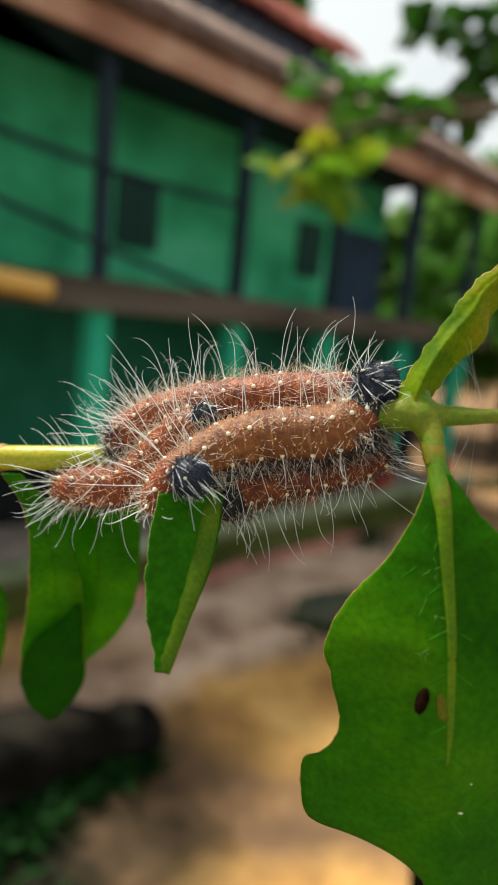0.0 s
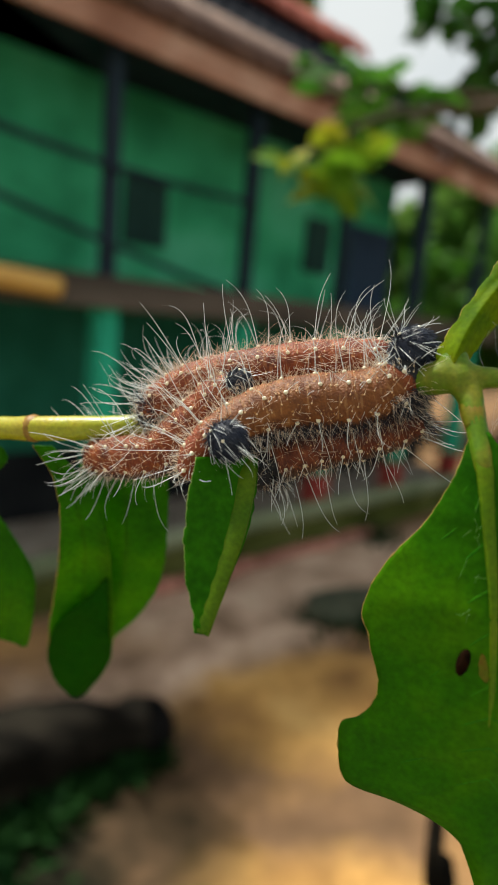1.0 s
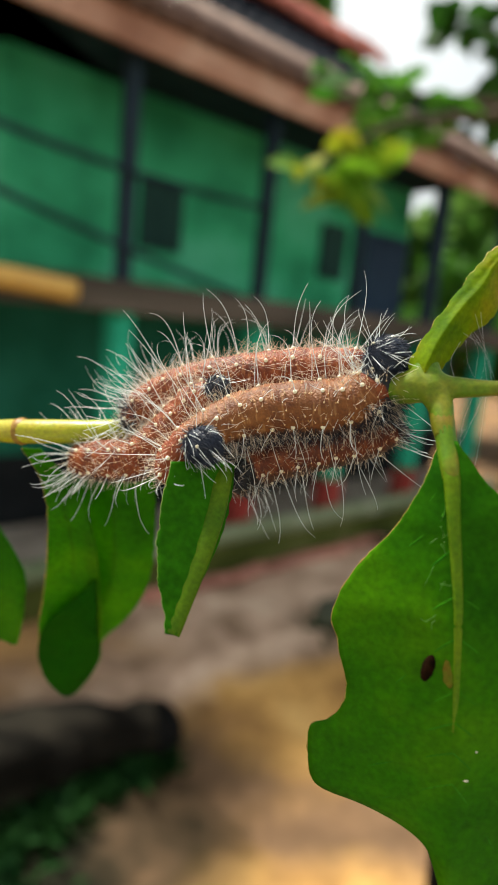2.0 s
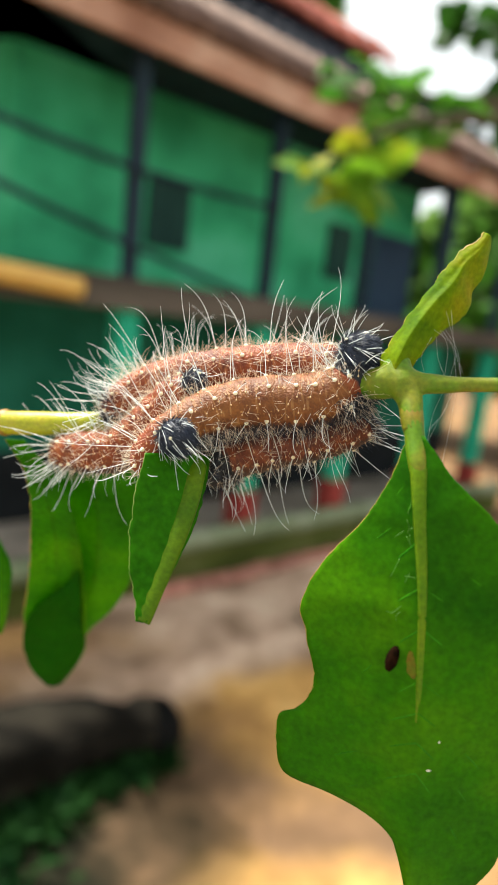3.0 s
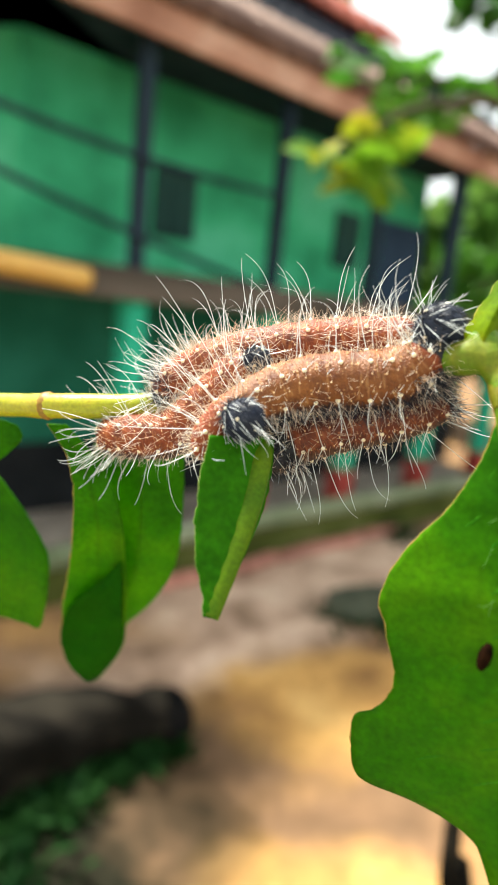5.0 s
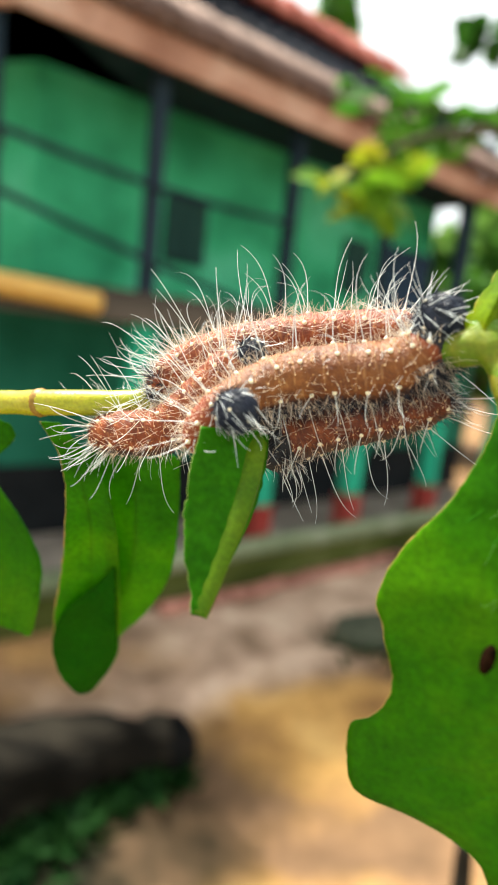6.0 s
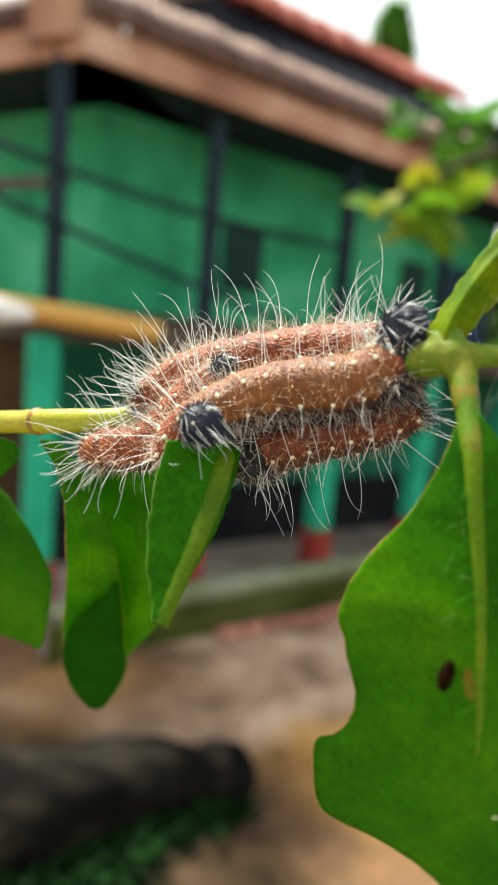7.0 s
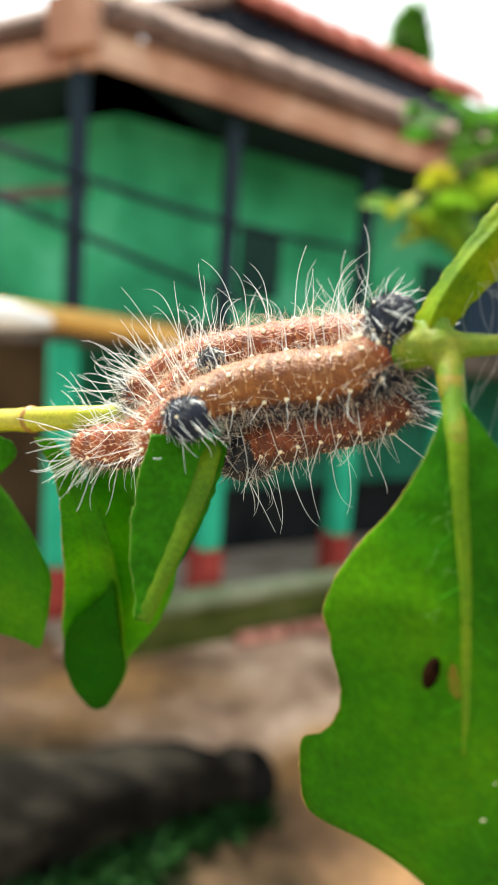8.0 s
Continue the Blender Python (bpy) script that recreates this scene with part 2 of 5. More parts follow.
TILE_DARK = material("blackened_tile", [(0.004, 0.006, 0.012), (0.008, 0.011, 0.02), (0.018, 0.019, 0.026)], 0.9, 2.0, 35, 0.4, 0.006, spec=0.08)
RIDGE_RED = material("red_ridge_tile", [(0.50, 0.14, 0.10), (0.62, 0.24, 0.19)], 0.8, 2.5, 40, 0.4, 0.005, per_piece=0.2, spec=0.08)
BRICK = material("brick", [(0.36, 0.15, 0.115), (0.50, 0.25, 0.19)], 0.9, 5, 60, 0.4, 0.005, per_piece=0.25, spec=0.08)
SHADED_MOSS = material("shaded_moss", [(0.035, 0.045, 0.010), (0.07, 0.085, 0.02), (0.11, 0.12, 0.04)], 0.95, 2.5, 40, 0.4, 0.006, spec=0.05)
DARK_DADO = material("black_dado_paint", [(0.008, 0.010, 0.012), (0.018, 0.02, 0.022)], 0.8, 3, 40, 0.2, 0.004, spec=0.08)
FASCIA = material("pinkish_fascia_plaster", [(0.24, 0.115, 0.075), (0.40, 0.22, 0.15), (0.58, 0.40, 0.30)], 0.9, 1.3, 30, 0.3, 0.004, spec=0.08)
# Green plaster of the lower wall, darkened in colour for the veranda's shade
SHADED_PLASTER = material("shaded_green_plaster", [(0.016, 0.12, 0.075), (0.028, 0.18, 0.12)], 0.9, 2, 30, 0.2, 0.005, spec=0.08)
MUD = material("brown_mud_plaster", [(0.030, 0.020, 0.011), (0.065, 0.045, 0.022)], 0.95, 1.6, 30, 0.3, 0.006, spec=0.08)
SOIL = material("dry_soil", [(0.07, 0.045, 0.028), (0.17, 0.10, 0.055), (0.36, 0.20, 0.075)], 0.95, 0.9, 14, 0.6, 0.02, spec=0.08)
# Humus darkened in colour for the log's shade and the lens's corner falloff
DARKENED_HUMUS = material("darkened_humus", [(0.006, 0.007, 0.004), (0.013, 0.012, 0.007), (0.028, 0.021, 0.013)], 0.95, 2.2, 18, 0.6, 0.02, spec=0.08)
# Bright ochre earth: patches of sunlight on the yard, painted as a soil zone
SUNLIT_EARTH = material("sunlit_ochre_earth", [(0.22, 0.115, 0.042), (0.45, 0.25, 0.08), (0.58, 0.35, 0.125)], 0.95, 1.6, 20, 0.5, 0.015, spec=0.08)
PINK_EARTH = material("pinkish_trodden_earth", [(0.22, 0.14, 0.09), (0.48, 0.325, 0.23), (0.62, 0.45, 0.33)], 0.95, 1.8, 20, 0.5, 0.015, spec=0.08)


def blended_ground(base, zones):
    """One ground surface whose soils pass into each other with ragged borders: zones are soil, centre, half-sizes, softness."""
    m = bpy.data.materials.new("yard_earth")
    m.use_nodes = True
    nt = m.node_tree
    nt.nodes.clear()
    out = nt.nodes.new("ShaderNodeOutputMaterial")
    co = nt.nodes.new("ShaderNodeTexCoord")

    def soil(src):
        keep = {}
        for n in src.node_tree.nodes:
            if n.type in ("OUTPUT_MATERIAL", "TEX_COORD"):
                continue
            c = nt.nodes.new(n.bl_idname)
            keep[n.name] = c
            if n.type == "TEX_NOISE":
                for k in ("Scale", "Detail"):
                    c.inputs[k].default_value = n.inputs[k].default_value
            elif n.type == "VALTORGB":
                while len(c.color_ramp.elements) < len(n.color_ramp.elements):
                    c.color_ramp.elements.new(0.5)
                for a, b in zip(c.color_ramp.elements, n.color_ramp.elements):
                    a.position, a.color = b.position, b.color
            elif n.type == "MIX_RGB":
                c.blend_type = n.blend_type
                c.inputs[0].default_value = n.inputs[0].default_value
            elif n.type == "BUMP":
                for k in ("Strength", "Distance"):
                    c.inputs[k].default_value = n.inputs[k].default_value
            elif n.type == "BSDF_PRINCIPLED":
                for k in ("Roughness", "Specular IOR Level"):
                    c.inputs[k].default_value = n.inputs[k].default_value
        for l in src.node_tree.links:
            if l.from_node.type == "TEX_COORD":
                nt.links.new(co.outputs["Object"], keep[l.to_node.name].inputs[0])
            elif l.to_node.type != "OUTPUT_MATERIAL":
                nt.links.new(keep[l.from_node.name].outputs[l.from_socket.name], next(i for i in keep[l.to_node.name].inputs if i.identifier == l.to_socket.identifier))
        return keep["Principled BSDF"].outputs[0]

    shader = soil(base)
    ragged = nt.nodes.new("ShaderNodeTexNoise")
    ragged.inputs["Scale"].default_value = 2.2
    ragged.inputs["Detail"].default_value = 6
    nt.links.new(co.outputs["Object"], ragged.inputs["Vector"])
    for src, (cx, cy), (hx, hy), turn, soft in zones:
        mp = nt.nodes.new("ShaderNodeMapping")
        mp.vector_type = "TEXTURE"
        mp.inputs["Location"].default_value = (cx, cy, 0)
        mp.inputs["Rotation"].default_value = (0, 0, radians(turn))
        mp.inputs["Scale"].default_value = (hx, hy, 1000)
        nt.links.new(co.outputs["Object"], mp.inputs[0])
        ln = nt.nodes.new("ShaderNodeVectorMath")
        ln.operation = "LENGTH"
        nt.links.new(mp.outputs[0], ln.inputs[0])
        ad = nt.nodes.new("ShaderNodeMath")
        ad.operation = "MULTIPLY_ADD"
        ad.inputs[1].default_value = 1.1
        nt.links.new(ragged.outputs["Fac"], ad.inputs[0])
        nt.links.new(ln.outputs["Value"], ad.inputs[2])
        mr = nt.nodes.new("ShaderNodeMapRange")
        mr.inputs[1].default_value, mr.inputs[2].default_value = 1.55 - soft, 1.55 + soft
        mr.inputs[3].default_value, mr.inputs[4].default_value = 1.0, 0.0
        nt.links.new(ad.outputs[0], mr.inputs[0])
        mx = nt.nodes.new("ShaderNodeMixShader")
        nt.links.new(mr.outputs[0], mx.inputs[0])
        nt.links.new(shader, mx.inputs[1])
        nt.links.new(soil(src), mx.inputs[2])
        shader = mx.outputs[0]
    nt.links.new(shader, out.inputs[0])
    return m


EARTH = blended_ground(SOIL, [
    (PINK_EARTH, (-0.3, 5.0), (3.4, 0.95), 44, 0.25),
    (SUNLIT_EARTH, (0.65, 3.75), (1.0, 0.55), 20, 0.25),
    (SUNLIT_EARTH, (0.55, 2.2), (0.6, 0.33), 0, 0.35),
    (DARKENED_HUMUS, (-1.9, 2.75), (1.75, 0.75), 8, 0.3),
    (DARKENED_HUMUS, (-1.4, 1.55), (1.75, 1.2), 0, 0.3),
    (SOIL, (-1.75, 4.05), (1.0, 0.6), 20, 0.5),
])
BOUNCE_WHITE = material("fill_wall_white", [(0.56, 0.58, 0.54), (0.70, 0.71, 0.67)], 0.95, 1.5, 30, 0.4, 0.006, spec=0.1)
EARTHEN = material("earthen_plaster", [(0.19, 0.155, 0.125), (0.34, 0.29, 0.24)], 0.95, 2.5, 40, 0.4, 0.006, spec=0.08)
MOSSY = material("mossy_plaster", [(0.11, 0.14, 0.075), (0.19, 0.22, 0.13), (0.30, 0.32, 0.23)], 0.9, 1.8, 40, 0.4, 0.006, spec=0.08)
MOSSY_DARK = material("dark_mossy_stone", [(0.035, 0.042, 0.028), (0.085, 0.09, 0.06)], 0.95, 6, 40, 0.5, 0.01, spec=0.08)
BLACK_WOOD = material("black_wood", [(0.003, 0.003, 0.003), (0.010, 0.010, 0.010)], 0.95, 6, 40, 0.7, 0.02, spec=0.02)
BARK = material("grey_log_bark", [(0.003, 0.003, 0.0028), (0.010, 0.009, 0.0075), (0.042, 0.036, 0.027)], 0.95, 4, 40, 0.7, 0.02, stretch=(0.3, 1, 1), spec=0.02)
TREE_BARK = material("tree_bark", [(0.05, 0.04, 0.03), (0.11, 0.085, 0.06)], 0.9, 5, 40, 0.6, 0.02, stretch=(1, 1, 0.3), spec=0.08)
FOLIAGE = material("tree_leaves", [(0.03, 0.115, 0.012), (0.07, 0.21, 0.02), (0.12, 0.29, 0.03)], 0.55, 3.0, 40, 0.1, 0.002, through_light=0.35, spec=0.2)
# Copies of the tree leaves: far ones lightened as sunlit, one bough darkened as backlit
FOLIAGE_SUNLIT = material("sunlit_far_leaves", [(0.06, 0.17, 0.025), (0.12, 0.27, 0.04), (0.24, 0.36, 0.09)], 0.6, 0.8, 12, 0.1, 0.002, through_light=0.4, spec=0.1)
FOLIAGE_BACKLIT = material("backlit_tree_leaves", [(0.012, 0.05, 0.006), (0.03, 0.10, 0.012), (0.05, 0.15, 0.018)], 0.55, 3.0, 40, 0.1, 0.002, through_light=0.2, spec=0.2)
FOLIAGE_YELLOW = material("yellow_green_leaves", [(0.07, 0.20, 0.012), (0.15, 0.29, 0.015), (0.36, 0.30, 0.015)], 0.5, 5.0, 40, 0.1, 0.002, through_light=0.4, spec=0.2)
GRASS = material("grass_blades", [(0.005, 0.026, 0.007), (0.018, 0.062, 0.013)], 0.6, 5, 40, 0.1, 0.002, through_light=0.3, spec=0.08)
WING = material("insect_wing", [(0.045, 0.010, 0.003), (0.10, 0.025, 0.007)], 0.7, 80, 400, 0.1, 0.0005, through_light=0.1, spec=0.1)
INSECT = material("insect_body", [(0.03, 0.008, 0.003), (0.07, 0.018, 0.005)], 0.7, 90, 500, 0.2, 0.0005)


# ---------------- building helpers ----------------
def part(name, bm, mat, parent=None, label="", smooth=False, pose_m=None):
    """Links a bmesh as one mesh object under a thing or part."""
    me = bpy.data.meshes.new(name)
    bm.to_mesh(me)
    bm.free()
    me.materials.append(mat)
    if smooth:
        me.polygons.foreach_set("use_smooth", [True] * len(me.polygons))
    ob = new(name, me)
    if parent is not None:
        ob.parent = parent
    if pose_m is not None:
        ob.matrix_basis = pose_m
    if label:
        tagged(ob, label)
    return ob


def thing(name, m, label, category, group="", kind=""):
    ob = new(name)
    ob.matrix_basis = m
    ob.empty_display_size = 0.01
    return tagged(ob, label, category, group, kind)


def box(bm, x0, x1, y0, y1, z0, z1, bevel=0.0):
    vs = [bm.verts.new((x, y, z)) for x in (x0, x1) for y in (y0, y1) for z in (z0, z1)]
    fs = [bm.faces.new([vs[i] for i in f]) for f in ((0, 1, 3, 2), (4, 6, 7, 5), (0, 4, 5, 1), (2, 3, 7, 6), (0, 2, 6, 4), (1, 5, 7, 3))]
    if bevel:
        es = list({e for f in fs for e in f.edges})
        bmesh.ops.bevel(bm, geom=es, offset=bevel, segments=2, affect="EDGES")
    return bm


def block(x0, x1, y0, y1, z0, z1, bevel=0.0):
    return box(bmesh.new(), x0, x1, y0, y1, z0, z1, bevel)


def spline(points, n):
    """n + 1 points on a smooth curve through the given ones."""
    p = [Vector(v) for v in points]
    p = [2 * p[0] - p[1]] + p + [2 * p[-1] - p[-2]]
    out = []
    k = len(p) - 3
    for i in range(n + 1):
        s = min(i / n * k, k - 1e-6)
        j = int(s)
        t = s - j
        a, b, c, d = p[j:j + 4]
        out.append(0.5 * (2 * b + (c - a) * t + (2 * a - 5 * b + 4 * c - d) * t * t + (3 * b - a - 3 * c + d) * t ** 3))
    return out


def lerp_list(values, s):
    """Piecewise smooth value of a short list at 0..1."""
    x = min(max(s, 0), 1) * (len(values) - 1)
    i = min(int(x), len(values) - 2)
    t = x - i
    t = t * t * (3 - 2 * t) * 0.5 + t * 0.5
    return values[i] * (1 - t) + values[i + 1] * t


def tube(bm, pts, radii, sides=8, squash=1.0, cap=True, up=Vector((0, 1, 0.01))):
    rings = []
    n = len(pts)
    for i, p in enumerate(pts):
        d = (pts[min(i + 1, n - 1)] - pts[max(i - 1, 0)]).normalized()
        a = d.cross(up)
        if a.length < 1e-4:
            a = d.cross(Vector((1, 0, 0)))
        a.normalize()
        b = a.cross(d)
        r = radii[i] if isinstance(radii, (list, tuple)) else radii
        rings.append([bm.verts.new(p + r * (math.cos(2 * math.pi * j / sides) * a * squash + math.sin(2 * math.pi * j / sides) * b)) for j in range(sides)])
    for r0, r1 in zip(rings, rings[1:]):
        for j in range(sides):
            bm.faces.new((r0[j], r0[(j + 1) % sides], r1[(j + 1) % sides], r1[j]))
    if cap and sides > 2:
        bm.faces.new(rings[0][::-1])
        bm.faces.new(rings[-1])
    return rings


# ---------------- ground ----------------
rng = random.Random(4)
bm = bmesh.new()
N, HALF = 90, 14.0
grid = [[None] * (N + 1) for _ in range(N + 1)]
for i in range(N + 1):
    for j in range(N + 1):
        a, b = (i / N * 2 - 1), (j / N * 2 - 1)
        x, y = HALF * a * (1 + 40 * abs(a) ** 7), 6 + HALF * b * (1 + 40 * abs(b) ** 7)
        z = 0.05 * noise.noise((x * 0.8, y * 0.8, 0)) + 0.02 * noise.noise((x * 3, y * 3, 5)) - 0.03
        grid[i][j] = bm.verts.new((x, y, z))
for i in range(N):
    for j in range(N):
        bm.faces.new((grid[i][j], grid[i + 1][j], grid[i + 1][j + 1], grid[i][j + 1]))
ground = part("ground", bm, EARTH, smooth=True)
tagged(ground, "bare ochre and brown earth yard, sunlit and shaded patches put into its colour", "ground", kind="structure")

# ---------------- house ----------------
HOUSE = pose(0.0, 6.26, 0, 0, 0, 43.7)
house = thing("house", HOUSE, "two-storey green mud house with veranda posts and a hipped tile roof", "house")
FLOOR, DECK, EAVE = 0.33, 2.52, 4.55
X0, X1, XW, BACK = -2.95, 5.2, 3.28, 4.0
SIDE = (-0.54, 0.842)


def slab(corner, way, length, thick, z0, z1):
    """An upright slab from a corner along a direction in plan, thick towards the house."""
    (x, y), (dx, dy) = corner, way
    ox, oy = dy * thick, -dx * thick
    bm = bmesh.new()
    lo = [bm.verts.new((a, b, z0)) for a, b in ((x, y), (x + ox, y + oy), (x + ox + dx * length, y + oy + dy * length), (x + dx * length, y + dy * length))]
    hi = [bm.verts.new((v.co.x, v.co.y, z1)) for v in lo]
    bm.faces.new(lo[::-1])
    bm.faces.new(hi)
    for i in range(4):
        bm.faces.new((lo[i], lo[(i + 1) % 4], hi[(i + 1) % 4], hi[i]))
    return bm


part("plinth", block(X0 - 0.1, XW + 1.7, -0.08, BACK, -0.1, FLOOR, 0.015), EARTHEN, house, "grey-brown earthen plinth and veranda floor")
# Mossy face below the kerb, its green darkened to hold the shadow there
part("plinth_face", block(X0 - 0.12, XW + 1.72, -0.13, -0.083, -0.1, FLOOR - 0.03, 0.01), SHADED_MOSS, house, "mossy plinth face, kerb shadow put into its dark green")
bm = bmesh.new()
tube(bm, [Vector((X0 - 0.1 + 8.0 * i / 60, -0.07 + 0.02 * noise.noise((i * 0.4, 0, 0)), FLOOR + 0.05 + 0.015 * noise.noise((i * 0.4, 3, 0)))) for i in range(61)], 0.1, 12, up=Vector((0, 0, 1)))
part("nosing", bm, MOSSY, house, "rounded grey-green plinth kerb", True)
part("lower_wall", block(X0 + 0.12, 5.2, 1.2, 1.4, FLOOR, DECK), SHADED_PLASTER, house, "green lower wall, veranda shade put into its colour")
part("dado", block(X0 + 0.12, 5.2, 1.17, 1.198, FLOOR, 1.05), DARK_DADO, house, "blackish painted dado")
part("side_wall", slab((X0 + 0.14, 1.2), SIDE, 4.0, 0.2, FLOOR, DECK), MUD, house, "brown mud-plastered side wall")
part("upper_floor", block(X0, XW + 1.7, 0.06, BACK, DECK, DECK + 0.12, 0.01), BROWN_WOOD, house, "weathered plank floor of the upper veranda")
part("beam", block(X0, XW + 1.7, -0.02, 0.055, DECK - 0.02, DECK + 0.24, 0.012), BROWN_WOOD, house, "grey-brown timber edge beam")
part("upper_wall", block(X0 + 0.5, XW, 1.0, 1.2, DECK + 0.12, EAVE + 0.25), GREEN_WALL, house, "green limewashed wall")
part("upper_side_wall", slab((X0 + 0.5, 1.0), SIDE, 4.0, 0.2, DECK + 0.12, EAVE + 0.25), GREEN_WALL, house, "green limewashed side wall")
part("side_beam", slab((X0, -0.02), SIDE, 3.6, 0.08, DECK - 0.02, DECK + 0.24), BROWN_WOOD, house)
part("side_rail", slab((X0 - 0.05, 0.14), SIDE, 3.6, 0.05, EYE + 1.12, EYE + 1.2), BROWN_WOOD, house)
for u in (-3.1, -1.75, -0.2, 1.25, 2.85, 4.45):
    p = part("pillar", block(u - 0.1, u + 0.1, 0.1, 0.3, FLOOR + 0.42, DECK, 0.012), GREEN_PAINT, house, "turquoise painted pillar")
    part("pillar_foot", block(u - 0.125, u + 0.125, 0.075, 0.325, FLOOR, FLOOR + 0.42, 0.012), RED_FOOT, p, "red oxide painted foot")
for u in (-3.05, -1.75, -0.22, 1.25, 2.79, 4.4):
    w = 0.11 if u == 2.79 else 0.06
    part("post", block(u - w, u + w, 0.12, 0.24, DECK + 0.12, EAVE, 0.008), DARK_WOOD, house, "dark painted veranda post")


def roof_slope(name, quad, rows, mat, wave=0.03, pitch_u=0.22):
    """A tiled slope: corrugated courses between the eave and the ridge."""
    a, b, c, d = [Vector(v) for v in quad]
    nrm = (b - a).cross(d - a).normalized()
    if nrm.z < 0:
        nrm.negate()
    bm = bmesh.new()
    cols = max(8, int((b - a).length / pitch_u * 6))
    prev = None
    for i in range(rows * 2 + 1):
        t = (i // 2 + (i % 2)) / rows if i else 0
        lift = 0.035 if i % 2 == 0 else 0.0
        l, r = a.lerp(d, min(t, 1)), b.lerp(c, min(t, 1))
        row = []
        for j in range(cols + 1):
            s = j / cols
            p = l.lerp(r, s)
            along = (p - a).dot((b - a).normalized())
            row.append(bm.verts.new(p + nrm * (lift + wave * math.sin(along / pitch_u * 2 * math.pi))))
        if prev:
            for j in range(cols):
                bm.faces.new((prev[j], prev[j + 1], row[j + 1], row[j]))
        prev = row
    return part(name, bm, mat, house)


RIDGE_Z, RH = EAVE + 1.85, 2.0
E = EAVE + 0.16
roof_slope("roof_slope", [(X0, 0, E), (X1, 0, E), (X1 - RH, RH, RIDGE_Z), (X0 + RH, RH, RIDGE_Z)], 9, TILE_DARK)
roof_slope("roof_slope", [(X0 + 4 * SIDE[0], 4 * SIDE[1], E), (X0, 0, E), (X0 + RH, RH, RIDGE_Z), (X0 + RH + 2.4 * SIDE[0], RH + 2.4 * SIDE[1], RIDGE_Z)], 9, TILE_DARK)
gable = slab((XW, 0.1), (0.0, 1.0), 2 * RH - 0.1, -0.06, E - 0.1, RIDGE_Z)
for v in gable.verts:
    if v.co.z > E:
        v.co.y = RH + (0.05 if v.co.y > RH else -0.05)
part("gable_wall", gable, DARK_WOOD, house, "blackened boarded gable")
roof_slope("roof_slope", [(XW, 2 * RH, E), (X0, 2 * RH, E), (X0 + RH, RH, RIDGE_Z), (X1 - RH, RH, RIDGE_Z)], 9, TILE_DARK)
# The boarding's dark colour stands in for shade on the roof's underside
part("roof_boarding", block(X0 + 0.05, XW, 0.05, 2 * RH - 0.05, EAVE + 0.02, EAVE + 0.08), DARK_WOOD, house, "boarding under the roof, dark for the shade there")


def half_tile(length, r, thick=0.02):
    """A half-round clay tile along x."""
    bm = bmesh.new()
    n = 8
    loops = []
    for x, k in ((0, 1.0), (length, 0.88)):
        outer = [bm.verts.new((x, -math.cos(math.pi * i / n) * r * k, math.sin(math.pi * i / n) * r * k)) for i in range(n + 1)]
        inner = [bm.verts.new((x, -math.cos(math.pi * i / n) * (r * k - thick), math.sin(math.pi * i / n) * (r * k - thick))) for i in range(n + 1)]
        loops.append((outer, inner))
    (o0, i0), (o1, i1) = loops
    for i in range(n):
        bm.faces.new((o0[i], o0[i + 1], o1[i + 1], o1[i]))
        bm.faces.new((i0[i + 1], i0[i], i1[i], i1[i + 1]))
        bm.faces.new((o0[i + 1], o0[i], i0[i], i0[i + 1]))
        bm.faces.new((o1[i], o1[i + 1], i1[i + 1], i1[i]))
    bm.faces.new((o0[0], o1[0], i1[0], i0[0]))
    bm.faces.new((o1[n], o0[n], i0[n], i1[n]))
    me = bpy.data.meshes.new("tile")
    bm.to_mesh(me)
    bm.free()
    me.polygons.foreach_set("use_smooth", [True] * len(me.polygons))
    return me


# eave: a mottled clay fascia of tile ends along the two seen sides
fascia = part("eave", block(X0 - 0.02, X1, -0.05, 0.0, EAVE - 0.09, EAVE + 0.16, 0.01), FASCIA, house, "pinkish clay eave edge")
part("eave", slab((X0 - 0.03, -0.05), SIDE, 4.0, 0.05, EAVE - 0.09, EAVE + 0.16), FASCIA, house)
part("roof_boarding", slab((X0, 0.02), SIDE, 3.9, 2.0, EAVE + 0.02, EAVE + 0.08), DARK_WOOD, house)
tile_me = half_tile(0.62, 0.125, 0.1)
tile_me.materials.append(TILE)
ridge_me = half_tile(0.42, 0.34)
ridge_me.materials.append(RIDGE_RED)
dark_me = half_tile(0.42, 0.13)
dark_me.materials.append(TILE_DARK)
part("corner_tile", slab((X0 - 0.12, -0.1), SIDE, 0.4, 0.3, EAVE + 0.0, EAVE + 0.36), FASCIA, house)
slope_deg = math.degrees(math.atan2(RIDGE_Z - E, RH))


def roof_piece(name, me, x, y, z, rx, ry, rz):
    ob = new(name, me)
    ob.parent = house
    ob.matrix_basis = pose(x, y, z, rx, ry, rz)


for i in range(58):
    roof_piece("eave_tile", tile_me, X0 + 0.12 + i * 0.14, -0.09 + rng.uniform(-0.02, 0.02), EAVE + 0.14 + rng.uniform(-0.01, 0.01), 0, -slope_deg - 2, 90)
for i in range(27):
    roof_piece("eave_tile", tile_me, X0 - 0.07 + (0.1 + i * 0.14) * SIDE[0], (0.1 + i * 0.14) * SIDE[1], EAVE + 0.14, 0, -slope_deg - 2, 33)
for i in range(11):
    roof_piece("ridge_tile", ridge_me, X0 + RH - 0.1 + i * 0.38, RH, RIDGE_Z - 0.06 + rng.uniform(-0.01, 0.01), 0, 0, rng.uniform(-2, 2))
